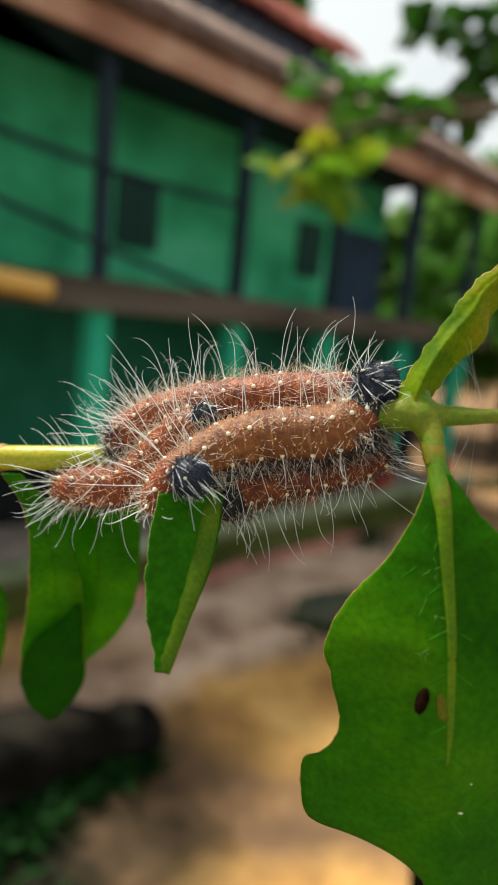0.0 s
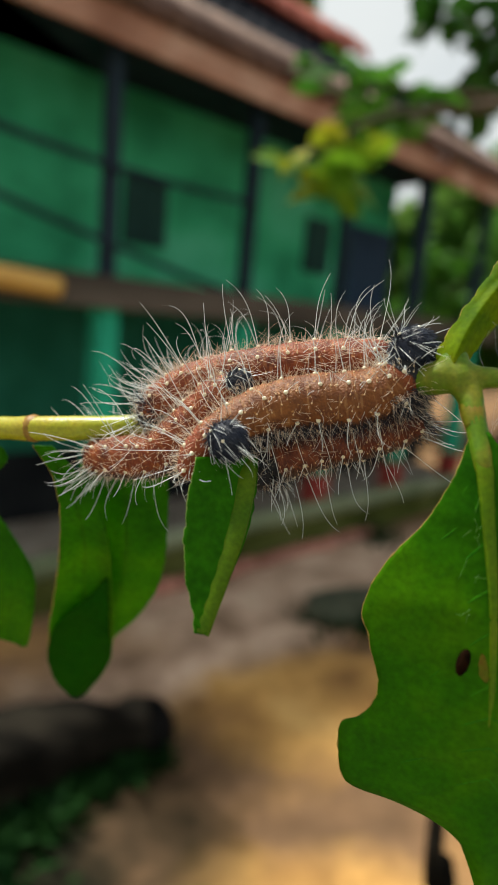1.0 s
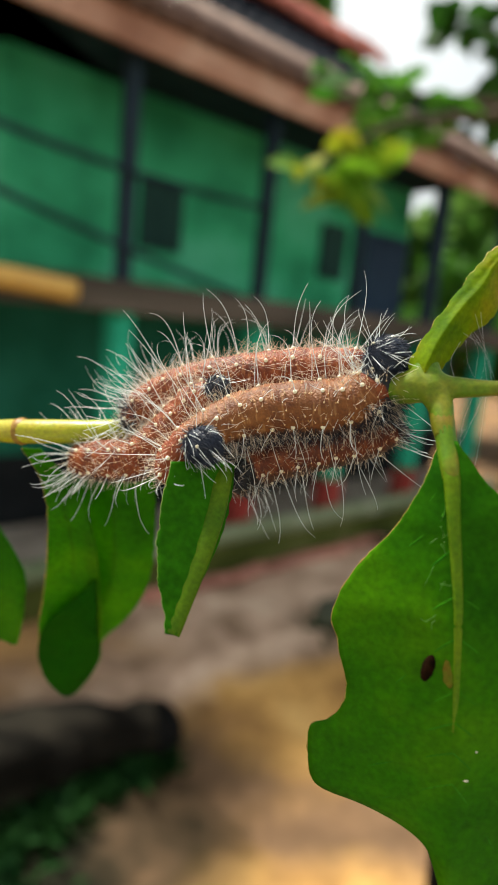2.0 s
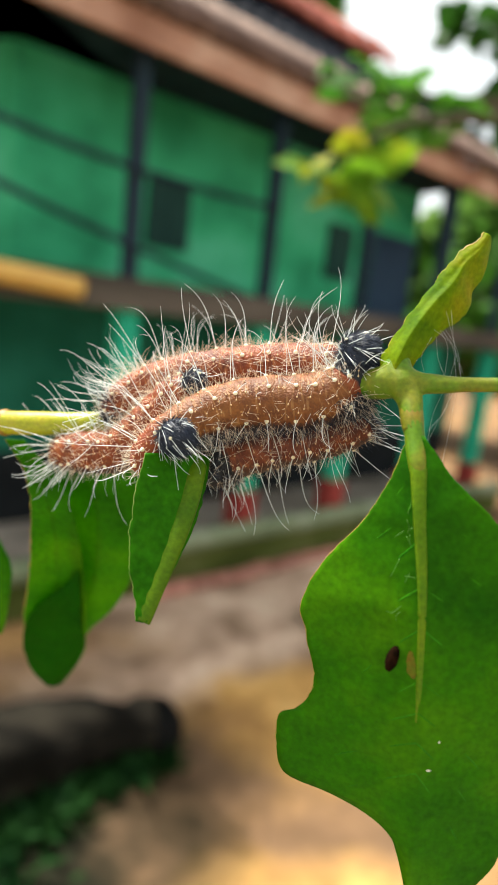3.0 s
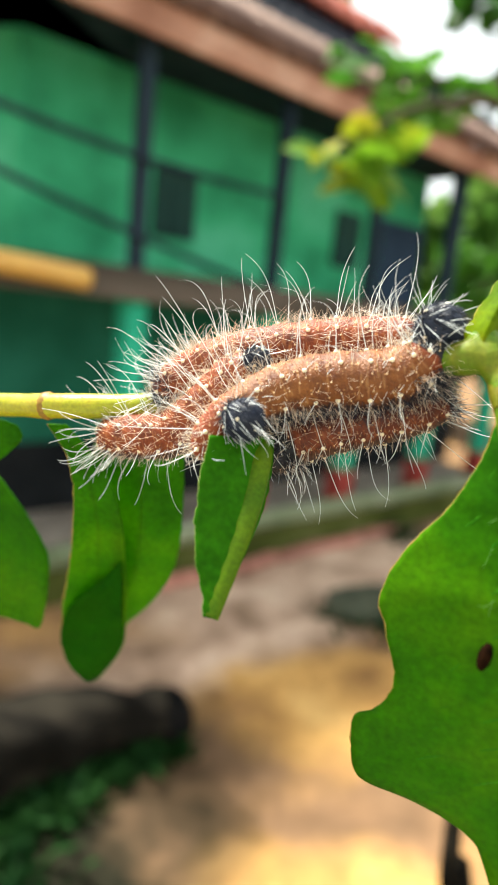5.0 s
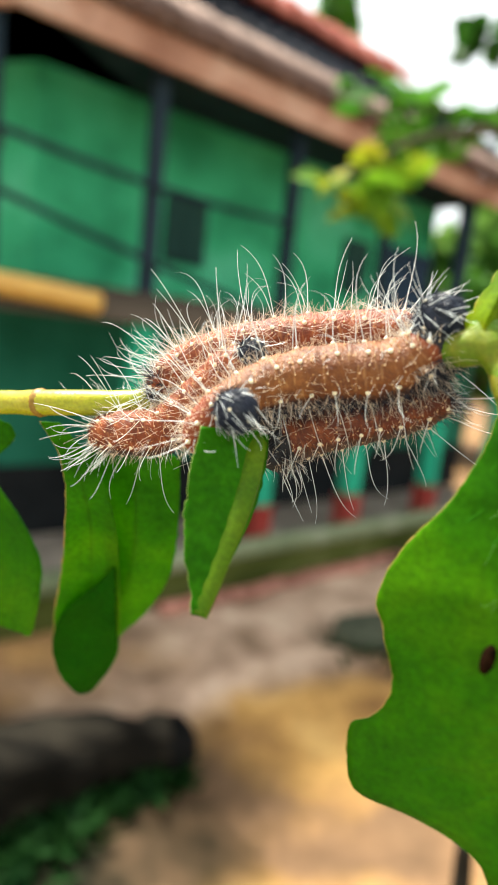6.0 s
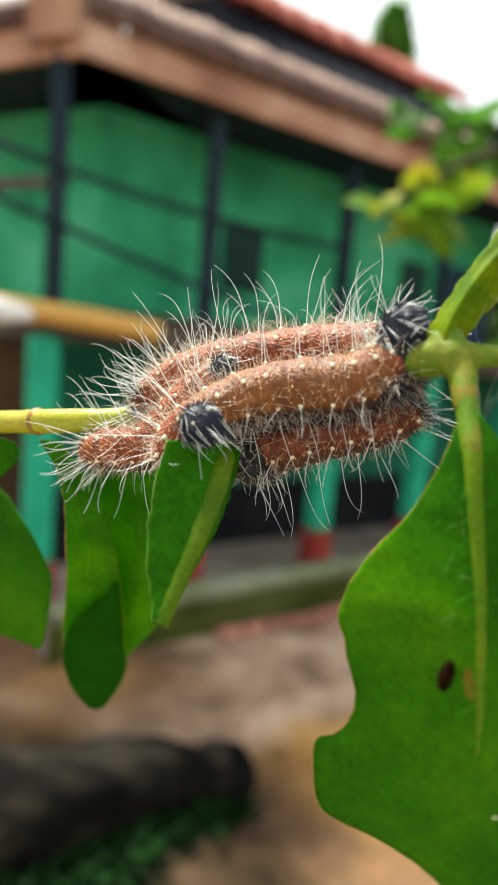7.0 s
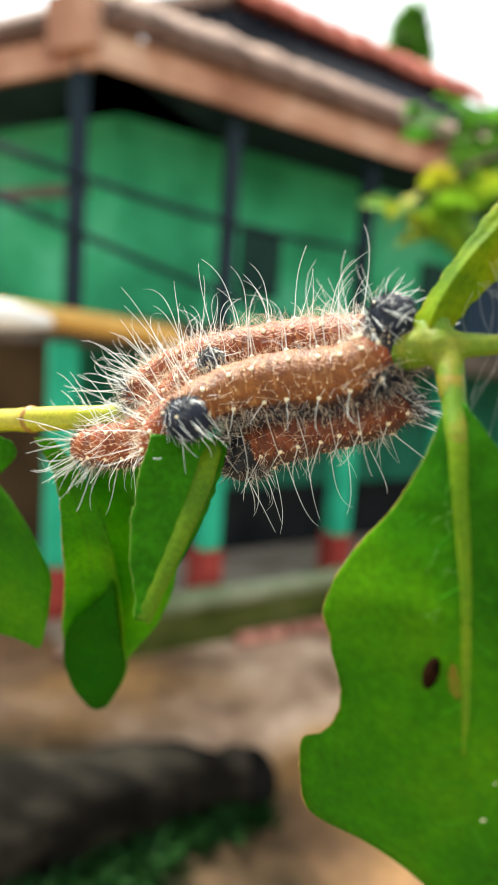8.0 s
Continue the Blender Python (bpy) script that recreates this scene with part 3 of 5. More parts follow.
hip_len = math.sqrt(2 * RH * RH + (RIDGE_Z - E) ** 2)
for cx, sx in ((X0, 1), (X1, -1)):
    for i in range(int(hip_len / 0.38)):
        t = i * 0.38 / hip_len
        roof_piece("hip_tile", tile_me if sx > 0 else dark_me, cx + sx * RH * t, RH * t, E + (RIDGE_Z - E) * t + 0.03, 0, -math.degrees(math.asin((RIDGE_Z - E) / hip_len)), 45 if sx > 0 else 135)


def window(u0, u1, z0, z1, name, label, mat, boards):
    """A boarded shutter or door in the wall: backing, frame and single boards."""
    w = part(name, block(u0, u1, 0.985, 0.998, z0, z1), mat, house, label)
    f = bmesh.new()
    for a, b, c, d in ((u0 - 0.05, u1 + 0.05, z1, z1 + 0.06), (u0 - 0.05, u1 + 0.05, z0 - 0.06, z0), (u0 - 0.05, u0, z0, z1), (u1, u1 + 0.05, z0, z1)):
        box(f, a, b, 0.95, 0.999, c, d)
    part("window_frame", f, mat, w)
    step = (u1 - u0) / boards
    for k in range(boards):
        part("board", block(u0 + k * step + 0.006, u0 + (k + 1) * step - 0.006, 0.965, 0.984, z0 + 0.01, z1 - 0.01, 0.004), mat, w)


window(-1.1, -0.72, EYE + 0.72, EYE + 1.25, "window", "small dark wooden shutter", DULL_TEAL, 3)
window(1.5, 1.85, EYE + 0.75, EYE + 1.3, "window", "small dark wooden shutter", DULL_TEAL, 3)
window(2.42, 3.2, DECK + 0.15, EYE + 1.35, "door", "dark blue wooden door", DARK_BLUE, 5)
# yellow bamboo poles lying on the edge beam
bm = bmesh.new()
tube(bm, spline([(-3.9, -0.09, EYE + 0.2), (-3.0, -0.09, EYE + 0.17), (-2.29, -0.09, EYE + 0.12)], 12), 0.085, 10, up=Vector((0, 0, 1)))
bamboo = part("bamboo_pole", bm, YELLOW_WOOD, None, "", True, HOUSE)
tagged(bamboo, "thick yellow bamboo pole tied along the veranda beam", "pole")
# thin dark bars sagging across the veranda
for a, b, sag in (((-3.9, 0.1, EYE + 1.05), (-0.2, 0.1, EYE + 0.2), 0.04), ((-3.9, 0.1, EYE + 1.35), (-0.2, 0.1, EYE + 1.12), 0.1)):
    bm = bmesh.new()
    a, b = Vector(a), Vector(b)
    tube(bm, [a.lerp(b, i / 16) - Vector((0, 0, sag * math.sin(math.pi * i / 16))) for i in range(17)], 0.03, 6, up=Vector((0, 0, 1)))
    r = part("veranda_bar", bm, DARK_WOOD, house, "dark sloping bar across the veranda", True)

# white cloth hung over the pole's end
bm = bmesh.new()
fold_line = [Vector((-4.3 + 1.02 * i / 30, -0.235 + 0.012 * noise.noise((i * 0.3, 0, 0)), 2.665 + 0.015 * noise.noise((i * 0.25, 4, 0)) - 0.02 * (i / 30) ** 3)) for i in range(31)]
tube(bm, fold_line, [0.095 * min(1.0, math.sqrt(max(0.02, 1 - (i / 30) ** 6))) for i in range(31)], 16, up=Vector((0, 0, 1)))
for v in bm.verts:
    v.co += Vector((0, 1, 1)) * 0.018 * noise.noise(Vector((v.co.x * 4, v.co.y * 14, v.co.z * 14)))
cloth = part("cloth", bm, WHITE_CLOTH, None, "", True, HOUSE)
tagged(cloth, "folded white cloth hung over the yellow pole", "cloth")

# unseen white wall, added behind the camera to bounce light onto the twig
bm = block(-4.5, 4.5, -1.15, -0.9, -0.1, 4.3, 0.01)
tagged(part("fill_wall", bm, BOUNCE_WHITE), "plain white wall added out of view to bounce fill light", "wall", kind="structure")

# ---------------- fallen log ----------------
log = thing("log", pose(0, 0, 0), "grey-brown rotting log with a black end lying on the earth", "log")
LOG_LINE = [(-2.6, 1.55, 0.16), (-1.83, 2.12, 0.17), (-1.22, 2.62, 0.17), (-0.8, 2.98, 0.16), (-0.34, 3.17, 0.12)]


def log_piece(name, first, last, mat, swell, label):
    """A stretch of the log, knobbly and tapering."""
    bm = bmesh.new()
    pts = spline(LOG_LINE, 60)
    thick = [(0.34 - 0.21 * i / 60) * swell * (1 if i < 56 else (0.97, 0.9, 0.8, 0.62, 0.35)[i - 56]) for i in range(61)]
    tube(bm, pts[first:last], thick[first:last], 20, up=Vector((0, 0, 1)))
    for v in bm.verts:
        v.co += Vector((0, 0, 1)) * 0.09 * noise.noise(v.co * 3) + Vector((0, 1, 0)) * 0.08 * noise.noise(v.co * 4 + Vector((9, 0, 0)))
    part(name, bm, mat, log, label, True)


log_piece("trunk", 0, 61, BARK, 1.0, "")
log_piece("black_end", 55, 61, BLACK_WOOD, 1.1, "black end of the log")
bm = bmesh.new()
tube(bm, spline([(-0.62, 3.08, 0.12), (-0.58, 3.12, 0.2), (-0.52, 3.15, 0.27)], 8), [0.13, 0.13, 0.12, 0.115, 0.11, 0.1, 0.085, 0.065, 0.03], 12, up=Vector((1, 0, 0)))
for v in bm.verts:
    v.co += Vector((1, 0, 0.5)) * 0.03 * noise.noise(v.co * 9)
part("branch_stub", bm, BARK, log, "short broken stub of a side branch", True)


def at(p):
    """A place in the branch frame, as a place in the world."""
    return BRANCH @ (Vector(p) * MM)


# ---------------- foliage helpers ----------------
def leaf_cloud(name, centres, count, size, mat, parent, seed, flat=0.6):
    """Many single leaves, each a bent pointed blade, scattered round some centres."""
    r = random.Random(seed)
    verts, faces = [], []
    for _ in range(count):
        c, rad = r.choice(centres)
        d = Vector((r.gauss(0, 1), r.gauss(0, 1), r.gauss(0, flat)))
        d.normalize()
        p = Vector(c) + d * rad * r.uniform(0.15, 1.0) ** 0.6
        q = Euler((r.uniform(-0.9, 0.9), r.uniform(-0.9, 0.9), r.uniform(0, 6.28))).to_matrix()
        s = size * r.uniform(0.6, 1.3)
        base = len(verts)
        for x, y, z in ((0, 0, 0), (0.28, 0.35, 0.06), (0.3, 0.65, 0.02), (0, 1.0, -0.12), (-0.3, 0.65, 0.02), (-0.28, 0.35, 0.06), (0, 0.5, -0.03)):
            verts.append(p + q @ Vector((x * s, y * s, z * s)))
        for a, b in ((0, 1), (1, 2), (2, 3), (3, 4), (4, 5), (5, 0)):
            faces.append((base + a, base + b, base + 6))
    me = bpy.data.meshes.new(name)
    me.from_pydata([tuple(v) for v in verts], [], faces)
    me.materials.append(mat)
    ob = new(name, me)
    ob.parent = parent
    return ob


def tree(x, y, height, spread, seed, mat, label, n_leaf=1500, leaf=0.16, trunk=0.12, tip=0.0):
    r = random.Random(seed)
    t = thing("tree", pose(x, y, 0), label, "tree")
    bm = bmesh.new()
    top = Vector((r.uniform(-0.3, 0.3), r.uniform(-0.3, 0.3), height * 0.8))
    tr = spline([(0, 0, -0.1), (0.05, 0.05, height * 0.3), top * 0.7, top], 14)
    tube(bm, tr, [trunk * (1 - 0.8 * i / 14) for i in range(15)], 8, up=Vector((1, 0, 0.1)))
    centres = []
    for k in range(9):
        s = tr[5 + k]
        a = k * 2.4 + r.uniform(-0.4, 0.4)
        e = s + Vector((math.cos(a) * spread * r.uniform(0.5, 1), math.sin(a) * spread * r.uniform(0.5, 1), height * r.uniform(0.05, 0.2)))
        tube(bm, spline([s, s.lerp(e, 0.5) + Vector((0, 0, 0.1)), e], 6), [trunk * 0.4 * (1 - 0.12 * i) for i in range(7)], 5, up=Vector((1, 0, 0.1)))
        centres.append((e, spread * 0.42))
        centres.append((s.lerp(e, 0.6), spread * 0.35))
    if tip:
        centres = [(top + Vector((0, 0, k * tip / 5)), 0.95 - 0.11 * k) for k in range(6)]
        tube(bm, [top, top + Vector((0, 0, tip))], [trunk * 0.2, trunk * 0.05], 5, up=Vector((1, 0, 0.1)))
    part("trunk", bm, TREE_BARK, t, smooth=True)
    leaf_cloud("crown", centres, n_leaf, leaf, mat, t, seed)
    return t


def weeds(spots, count, seed, label):
    """Low weeds and grass: thin bent blades and small leaves in tufts."""
    r = random.Random(seed)
    verts, faces = [], []
    for _ in range(count):
        x, y, rad = r.choice(spots)
        x, y = r.gauss(x, rad * 0.5), r.gauss(y, rad * 0.5)
        a, h, w = r.uniform(0, 6.28), r.uniform(0.06, 0.2), r.uniform(0.008, 0.022)
        lean = Vector((r.gauss(0, 0.4), r.gauss(0, 0.4), 1)) * h
        side = Vector((math.cos(a), math.sin(a), 0)) * w
        b = len(verts)
        p = Vector((x, y, -0.03))
        verts += [p - side, p + side, p + lean * 0.6 - side * 1.1, p + lean * 0.6 + side * 1.1, p + lean + Vector((lean.x, lean.y, -0.02)) * 0.5]
        faces += [(b, b + 1, b + 3, b + 2), (b + 2, b + 3, b + 4)]
    me = bpy.data.meshes.new("weeds")
    me.from_pydata([tuple(v) for v in verts], [], faces)
    me.materials.append(GRASS)
    return tagged(new("weeds", me), label, "weeds", kind="stuff")


for i, (x, y, h, sp) in enumerate(((5.6, 13.6, 6.6, 1.7), (7.4, 15.0, 7.6, 2.2), (4.2, 15.5, 4.9, 1.4), (9.5, 12.5, 6.5, 2.2), (6.6, 11.2, 4.2, 1.3), (8.4, 9.2, 5.0, 1.8), (11.5, 17, 8.5, 2.8), (-9, 14, 6, 2.6), (-12, 8, 5.5, 2.4), (3.0, 18, 5.2, 1.6))):
    tree(x, y, h, sp, 20 + i, FOLIAGE, "leafy green tree behind the house", 2600, 0.26)
tree(-0.1, 20, 14.4, 0.5, 41, FOLIAGE, "slender green tree rising behind the roof", 1100, 0.28, tip=1.4)
woods = thing("far_woods", Matrix.Identity(4), "thick green woodland beyond the house", "woods", kind="stuff")
puffs = [(at((x, y, -16200 - 300 * (k % 3))), rad) for k, (x, y, rad) in enumerate([(2600 + 800 * a, 4000, 1.1) for a in range(10)] + [(5250 + 850 * a, 5500 - 60 * a, 1.0) for a in range(8)] + [(2600 + 800 * a, 2600, 1.2) for a in range(10)] + [(3700, 4900, 0.6), (3940, 5650, 0.7), (3450, 5550, 0.7), (4400, 5750, 0.6), (4650, 5650, 0.7), (5000, 5900, 0.6), (5700, 6300, 0.8), (6500, 6500, 0.9), (7300, 6700, 1.0), (5350, 6700, 0.7), (6000, 6900, 0.8), (6800, 7000, 0.9)])]
leaf_cloud("foliage", puffs, 9500, 0.42, FOLIAGE_SUNLIT, woods, 77, 0.9)
weeds([(4.6 + 0.5 * k, 11.0 + 0.25 * k, 0.5) for k in range(8)], 900, 8, "tall weeds beyond the house")


weeds([(-0.40, 3.02, 0.07), (-0.53, 2.93, 0.09), (-0.69, 2.76, 0.12), (-0.84, 2.6, 0.14), (-0.97, 2.45, 0.16), (-1.12, 2.28, 0.2), (-1.35, 2.05, 0.25), (-1.0, 2.1, 0.25), (-1.25, 2.05, 0.3)], 800, 3, "low green weeds growing along the log")
weeds([(1.6, 7.2, 0.3), (0.75, 4.95, 0.25), (1.05, 4.85, 0.3)], 300, 4, "green weeds at the foot of the plinth")
bm = bmesh.new()
bmesh.ops.create_icosphere(bm, subdivisions=4, radius=1.0)
for v in bm.verts:
    v.co = Vector((v.co.x * 0.46, v.co.y * 0.26, v.co.z * 0.17)) * (1 + 0.4 * noise.noise(v.co * 1.6))
stone = part("boulder", bm, MOSSY_DARK, None, "", True, pose(0.98, 5.12, 0.02, 0, 0, 35))
tagged(stone, "low dark mossy boulder half sunk in the earth", "boulder")
brick_me = bpy.data.meshes.new("brick")
bm = block(-0.115, 0.115, -0.055, 0.055, -0.04, 0.04, 0.006)
bm.to_mesh(brick_me)
bm.free()
brick_me.materials.append(BRICK)
for i in range(14):
    b = new("brick", brick_me)
    b.matrix_basis = HOUSE @ pose(-1.5 + i * 0.25, -0.3 + rng.uniform(-0.03, 0.03), 0.035 + 0.0 * i, 0, 0, rng.uniform(-8, 8))
    tagged(b, "loose red brick laid in a row before the plinth", "brick", "brick edging")

# ---------------- near garden branches out of focus ----------------
garden_tree = thing("garden_tree", Matrix.Identity(4), "garden tree with yellow-green and green leafy boughs", "tree")
fork = at((1900, 250, -2150))
bm = bmesh.new()
tube(bm, spline([(fork.x + 0.1, fork.y + 0.05, -0.1), (fork.x + 0.04, fork.y, 1.2), fork, fork + Vector((0.05, 0.1, 0.8)), fork + Vector((-0.05, 0.15, 1.6))], 24), [0.085 - 0.0027 * i for i in range(25)], 10, up=Vector((1, 0, 0.1)))
part("trunk", bm, TREE_BARK, garden_tree, smooth=True)


def hanging_bough(limb, centres, count, size, mat, label, seed):
    """A bough of the garden tree: its limb from the trunk and its leaves."""
    bm = bmesh.new()
    pts = spline([fork + Vector((0, 0, 0.25 * (seed - 5)))] + limb, 18)
    tube(bm, pts, [0.026 - 0.0012 * i for i in range(19)], 6, up=Vector((0, 0.1, 1)))
    limb_part = part("bough", bm, TREE_BARK, garden_tree, label, True)
    leaf_cloud("leaves", centres, count, size, mat, limb_part, seed, 0.8)


hanging_bough([at(p) for p in ((1354.1, 1291.6, -1900.0), (797.3, 1031.8, -1850.0), (437.7, 970.1, -1800.0), (279.3, 899.0, -1760.0), (143.7, 765.5, -1720.0))],
              [(at((103.4, 781.7, -1720.0)), 0.03), (at((168.0, 757.4, -1720.0)), 0.045), (at((227.1, 725.4, -1740.0)), 0.05), (at((279.3, 841.2, -1760.0)), 0.06)], 34, 0.11, FOLIAGE_YELLOW, "yellow-green leafy bough hanging into the yard", 5)
hanging_bough([at(p) for p in ((1425.4, 1040.4, -2000.0), (840.4, 1087.6, -1950.0), (497.7, 1095.4, -1900.0), (206.7, 1066.6, -1850.0))],
              [(at((x, y, -1880.0)), rad) for x, y, rad in ((205, 1150, 0.06), (298, 1084, 0.07), (369, 1013, 0.08), (439, 960, 0.07), (422, 1119, 0.04), (316, 969, 0.06), (480, 1040, 0.06))], 62, 0.11, FOLIAGE, "green leafy bough before the roof", 6)
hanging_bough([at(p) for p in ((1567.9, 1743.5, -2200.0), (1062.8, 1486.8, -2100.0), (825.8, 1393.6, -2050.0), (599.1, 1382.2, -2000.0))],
              [(at((608.5, 1387.8, -2000.0)), 0.035), (at((787.3, 1393.6, -2050.0)), 0.08), (at((864.3, 1297.4, -2050.0)), 0.12), (at((748.8, 1143.4, -2050.0)), 0.04), (at((883.5, 1470.6, -2050.0)), 0.1)], 105, 0.11, FOLIAGE_BACKLIT, "leafy bough coloured dark green for its backlight against the sky", 7)


bm = bmesh.new()
tube(bm, spline([at((181.1, -376.1, -620.0)), at((180.9, -471.1, -640.0)), at((187.7, -648.7, -680.0)), Vector((at((209.8, -939.1, -760.0)).x, at((209.8, -939.1, -760.0)).y, -0.05))], 14), [0.008 + 0.0006 * i for i in range(15)], 8, up=Vector((1, 0, 0.1)))
stem = part("sapling_stem", bm, BARK, None, "", True)
tagged(stem, "thin dark woody stem rising from the yard", "stem")

# ---------------- the branch with its leaves ----------------
branch = thing("leafy_twig", BRANCH, "yellow-green twig with hanging leaves, chewed by caterpillars", "twig")


def branch_part(name, bm, mat, parent=branch, label="", smooth=True):
    """Meshes of the branch are built in millimetres."""
    for v in bm.verts:
        v.co *= MM
    return part(name, bm, mat, parent, label, smooth)


def branch_tube(name, points, radii, mat, n=24, sides=14, label="", parent=branch, rough=0.08):
    bm = bmesh.new()
    pts = spline(points, n)
    tube(bm, pts, [lerp_list(radii, i / n) for i in range(n + 1)], sides)
    for v in bm.verts:
        v.co += Vector((noise.noise(v.co * 0.3), noise.noise(v.co * 0.3 + Vector((5, 0, 0))), noise.noise(v.co * 0.3 + Vector((0, 5, 0))))) * rough
    return branch_part(name, bm, mat, parent, label)


def woody(tubes, mat, label):
    """Several tubes grown together into one worn stem."""
    bm = bmesh.new()
    for points, radii, n in tubes:
        tube(bm, spline(points, n), [lerp_list(radii, i / n) for i in range(n + 1)], 16)
    for v in bm.verts:
        v.co += Vector((noise.noise(v.co * 0.3), noise.noise(v.co * 0.3 + Vector((5, 0, 0))), noise.noise(v.co * 0.3 + Vector((0, 5, 0))))) * 0.16
    ob = branch_part("stem", bm, mat, branch, label)
    rm = ob.modifiers.new("joined", "REMESH")
    rm.mode, rm.voxel_size, rm.use_smooth_shade = "VOXEL", 0.34 * MM, True
    sm = ob.modifiers.new("worn", "SMOOTH")
    sm.iterations, sm.factor = 9, 0.5


woody([([(-85.6, -2.0, -132.0), (-57.9, -2.8, -123.0), (-45.9, -3.0, -119.0), (-26.2, -2.6, -116.0), (-2.2, -0.1, -112.0), (16.0, 2.9, -107.0)], [2.5, 2.45, 2.5, 2.4, 2.3, 2.2], 50)], STEM, "smooth yellow-green stem")
woody([([(15.0, 2.7, -107.2), (20.4, 3.8, -104.0), (23.5, 4.3, -100.5), (26.3, 4.6, -97.0)], [2.15, 2.3, 2.5, 2.6], 24),
       ([(22.1, 4.3, -100.0), (24.8, 4.6, -98.0), (27.5, 4.9, -96.5), (30.8, 4.3, -95.5), (38.9, 4.1, -94.0), (48.3, 4.0, -92.0), (55.7, 4.0, -90.0)], [2.3, 2.8, 2.9, 1.8, 1.22, 1.2, 1.2], 44),
       ([(27.4, 4.4, -96.0), (28.6, 1.7, -95.0), (28.8, -1.4, -93.5), (29.1, -5.7, -92.0), (29.2, -8.6, -91.0), (29.3, -12.4, -90.1)], [2.6, 2.1, 1.75, 1.7, 1.6, 1.2], 30),
       ([(26.4, 5.1, -96.8), (27.1, 7.4, -97.2), (28.0, 9.6, -98.0)], [2.7, 2.5, 1.2], 14)], NODE_STEM, "olive-green stem with a swollen leaf node")
foot = BRANCH.inverted() @ Vector((0.36, 0.14, -0.04)) / MM
branch_tube("shrub_stem", [(54.5, 4.0, -90.2), (120, 1, -101), (205, -28, -112), (275, -150, -116), Vector((300, -420, -110)).lerp(foot, 0.2), Vector((310, -600, -100)).lerp(foot, 0.6), foot], [1.2, 1.6, 2.3, 3.2, 4.5, 6.0, 7.5], TWIG_BROWN, 50, 14, "brownish woody stem that carries the twig")
branch_tube("joint", [(28.75, 0.2, -94.5), (28.8, -1.6, -93.5), (28.95, -3.6, -92.7)], [1.9, 1.86, 1.68], JOINT, 10, 14, "brown joint of the leaf stalk")
branch_tube("knot", [(-50.4, -2.9, -120.5), (-49.3, -2.95, -120.1), (-48.2, -3.0, -119.7)], [2.55, 2.85, 2.55], TWIG_BROWN, 8, 16, "orange-brown ring scar")


def flat_tube(bm, line, width):
    """A low rounded ridge along a line."""
    for ring, c in zip(tube(bm, line, width, 10), line):
        for v in ring:
            v.co.z = c.z + (v.co.z - c.z) * 0.45


def leaf(rows, mat, label, wave=0.6, thick=0.25, cols=14, seed=1, teeth=0.15, rib=(0.9, 0.35), n=60, vein_every=5, cup=0.0, veins=False, margin=0.0, rib_mat=None, rib_fall=4.0, edge_mat=None):
    """A leaf blade from a few cross-rows (left edge, midrib, right edge), with a raised midrib and side veins."""
    rib_mat = rib_mat or RIB
    edge = []
    ls, ms, rs = (spline([q[k] for q in rows], n) for k in range(3))
    bm = bmesh.new()
    g = []
    for i in range(n + 1):
        row = []
        for side, e in ((-1, ls[i]), (1, rs[i])):
            e2 = e + (e - ms[i]).normalized() * teeth * (noise.noise(e * 0.55) + 0.6 * noise.noise(e * 1.7))
            span = range(cols, 0, -1) if side < 0 else range(0, cols + 1)
            for j in span:
                t = j / cols
                p = ms[i].lerp(e2, t)
                lift = wave * (noise.noise(p * 0.09 + Vector((seed, 0, 0))) * 1.2 + 0.25 * noise.noise(p * 0.35)) * t + cup * math.sin(math.pi * t)
                lift += 0.12 * math.sin(i * 2 * math.pi / vein_every + 5 * t) * math.sin(math.pi * t)
                row.append(bm.verts.new(p + Vector((0, 0, lift))))
        g.append(row)
        edge.append(row[0].co.copy())
    for a, b in zip(g, g[1:]):
        for j in range(len(a) - 1):
            bm.faces.new((a[j], a[j + 1], b[j + 1], b[j]))
    grid = [[v.co.copy() for v in row] for row in g]
    blade = branch_part("leaf", bm, mat, branch, label)
    sol = blade.modifiers.new("thickness", "SOLIDIFY")
    sol.thickness = thick * MM
    sol.offset = 0
    bm = bmesh.new()
    line = [m + Vector((0, 0, 0.2 - 0.5 * (i / n) - 1.6 * max(0, 1 - i / 9))) for i, m in enumerate(ms)]
    width = [(rib[1] + (rib[0] - rib[1]) * math.exp(-rib_fall * i / n)) * min(1, 0.2 + i / 5) for i in range(n + 1)]
    flat_tube(bm, line, width)
    branch_part("midrib", bm, rib_mat, blade)
    if margin:
        bm = bmesh.new()
        tube(bm, edge, [margin * (0.6 + 0.6 * abs(noise.noise(e * 0.4))) for e in edge], 6)
        branch_part("margin", bm, edge_mat or MARGIN, blade, "thin yellow-brown leaf edge")
    for i in range(5, n * 3 // 4, vein_every) if veins else ():
        for side in (-1, 1):
            bm = bmesh.new()
            steps = [(min(n, i + round(vein_every * 1.4 * t)), cols + side * round(t * cols * 0.85)) for t in (q / cols for q in range(cols))]
            way = [grid[a][b] for a, b in steps]
            for _ in range(6):
                way = [way[0]] + [(p + 2 * q + o) / 4 for p, q, o in zip(way, way[1:], way[2:])] + [way[-1]]
            flat_tube(bm, [p + Vector((0, 0, 0.04)) for p in way], [0.26 - 0.2 * q / cols for q in range(cols)])
            branch_part("vein", bm, VEIN, blade)
    return blade


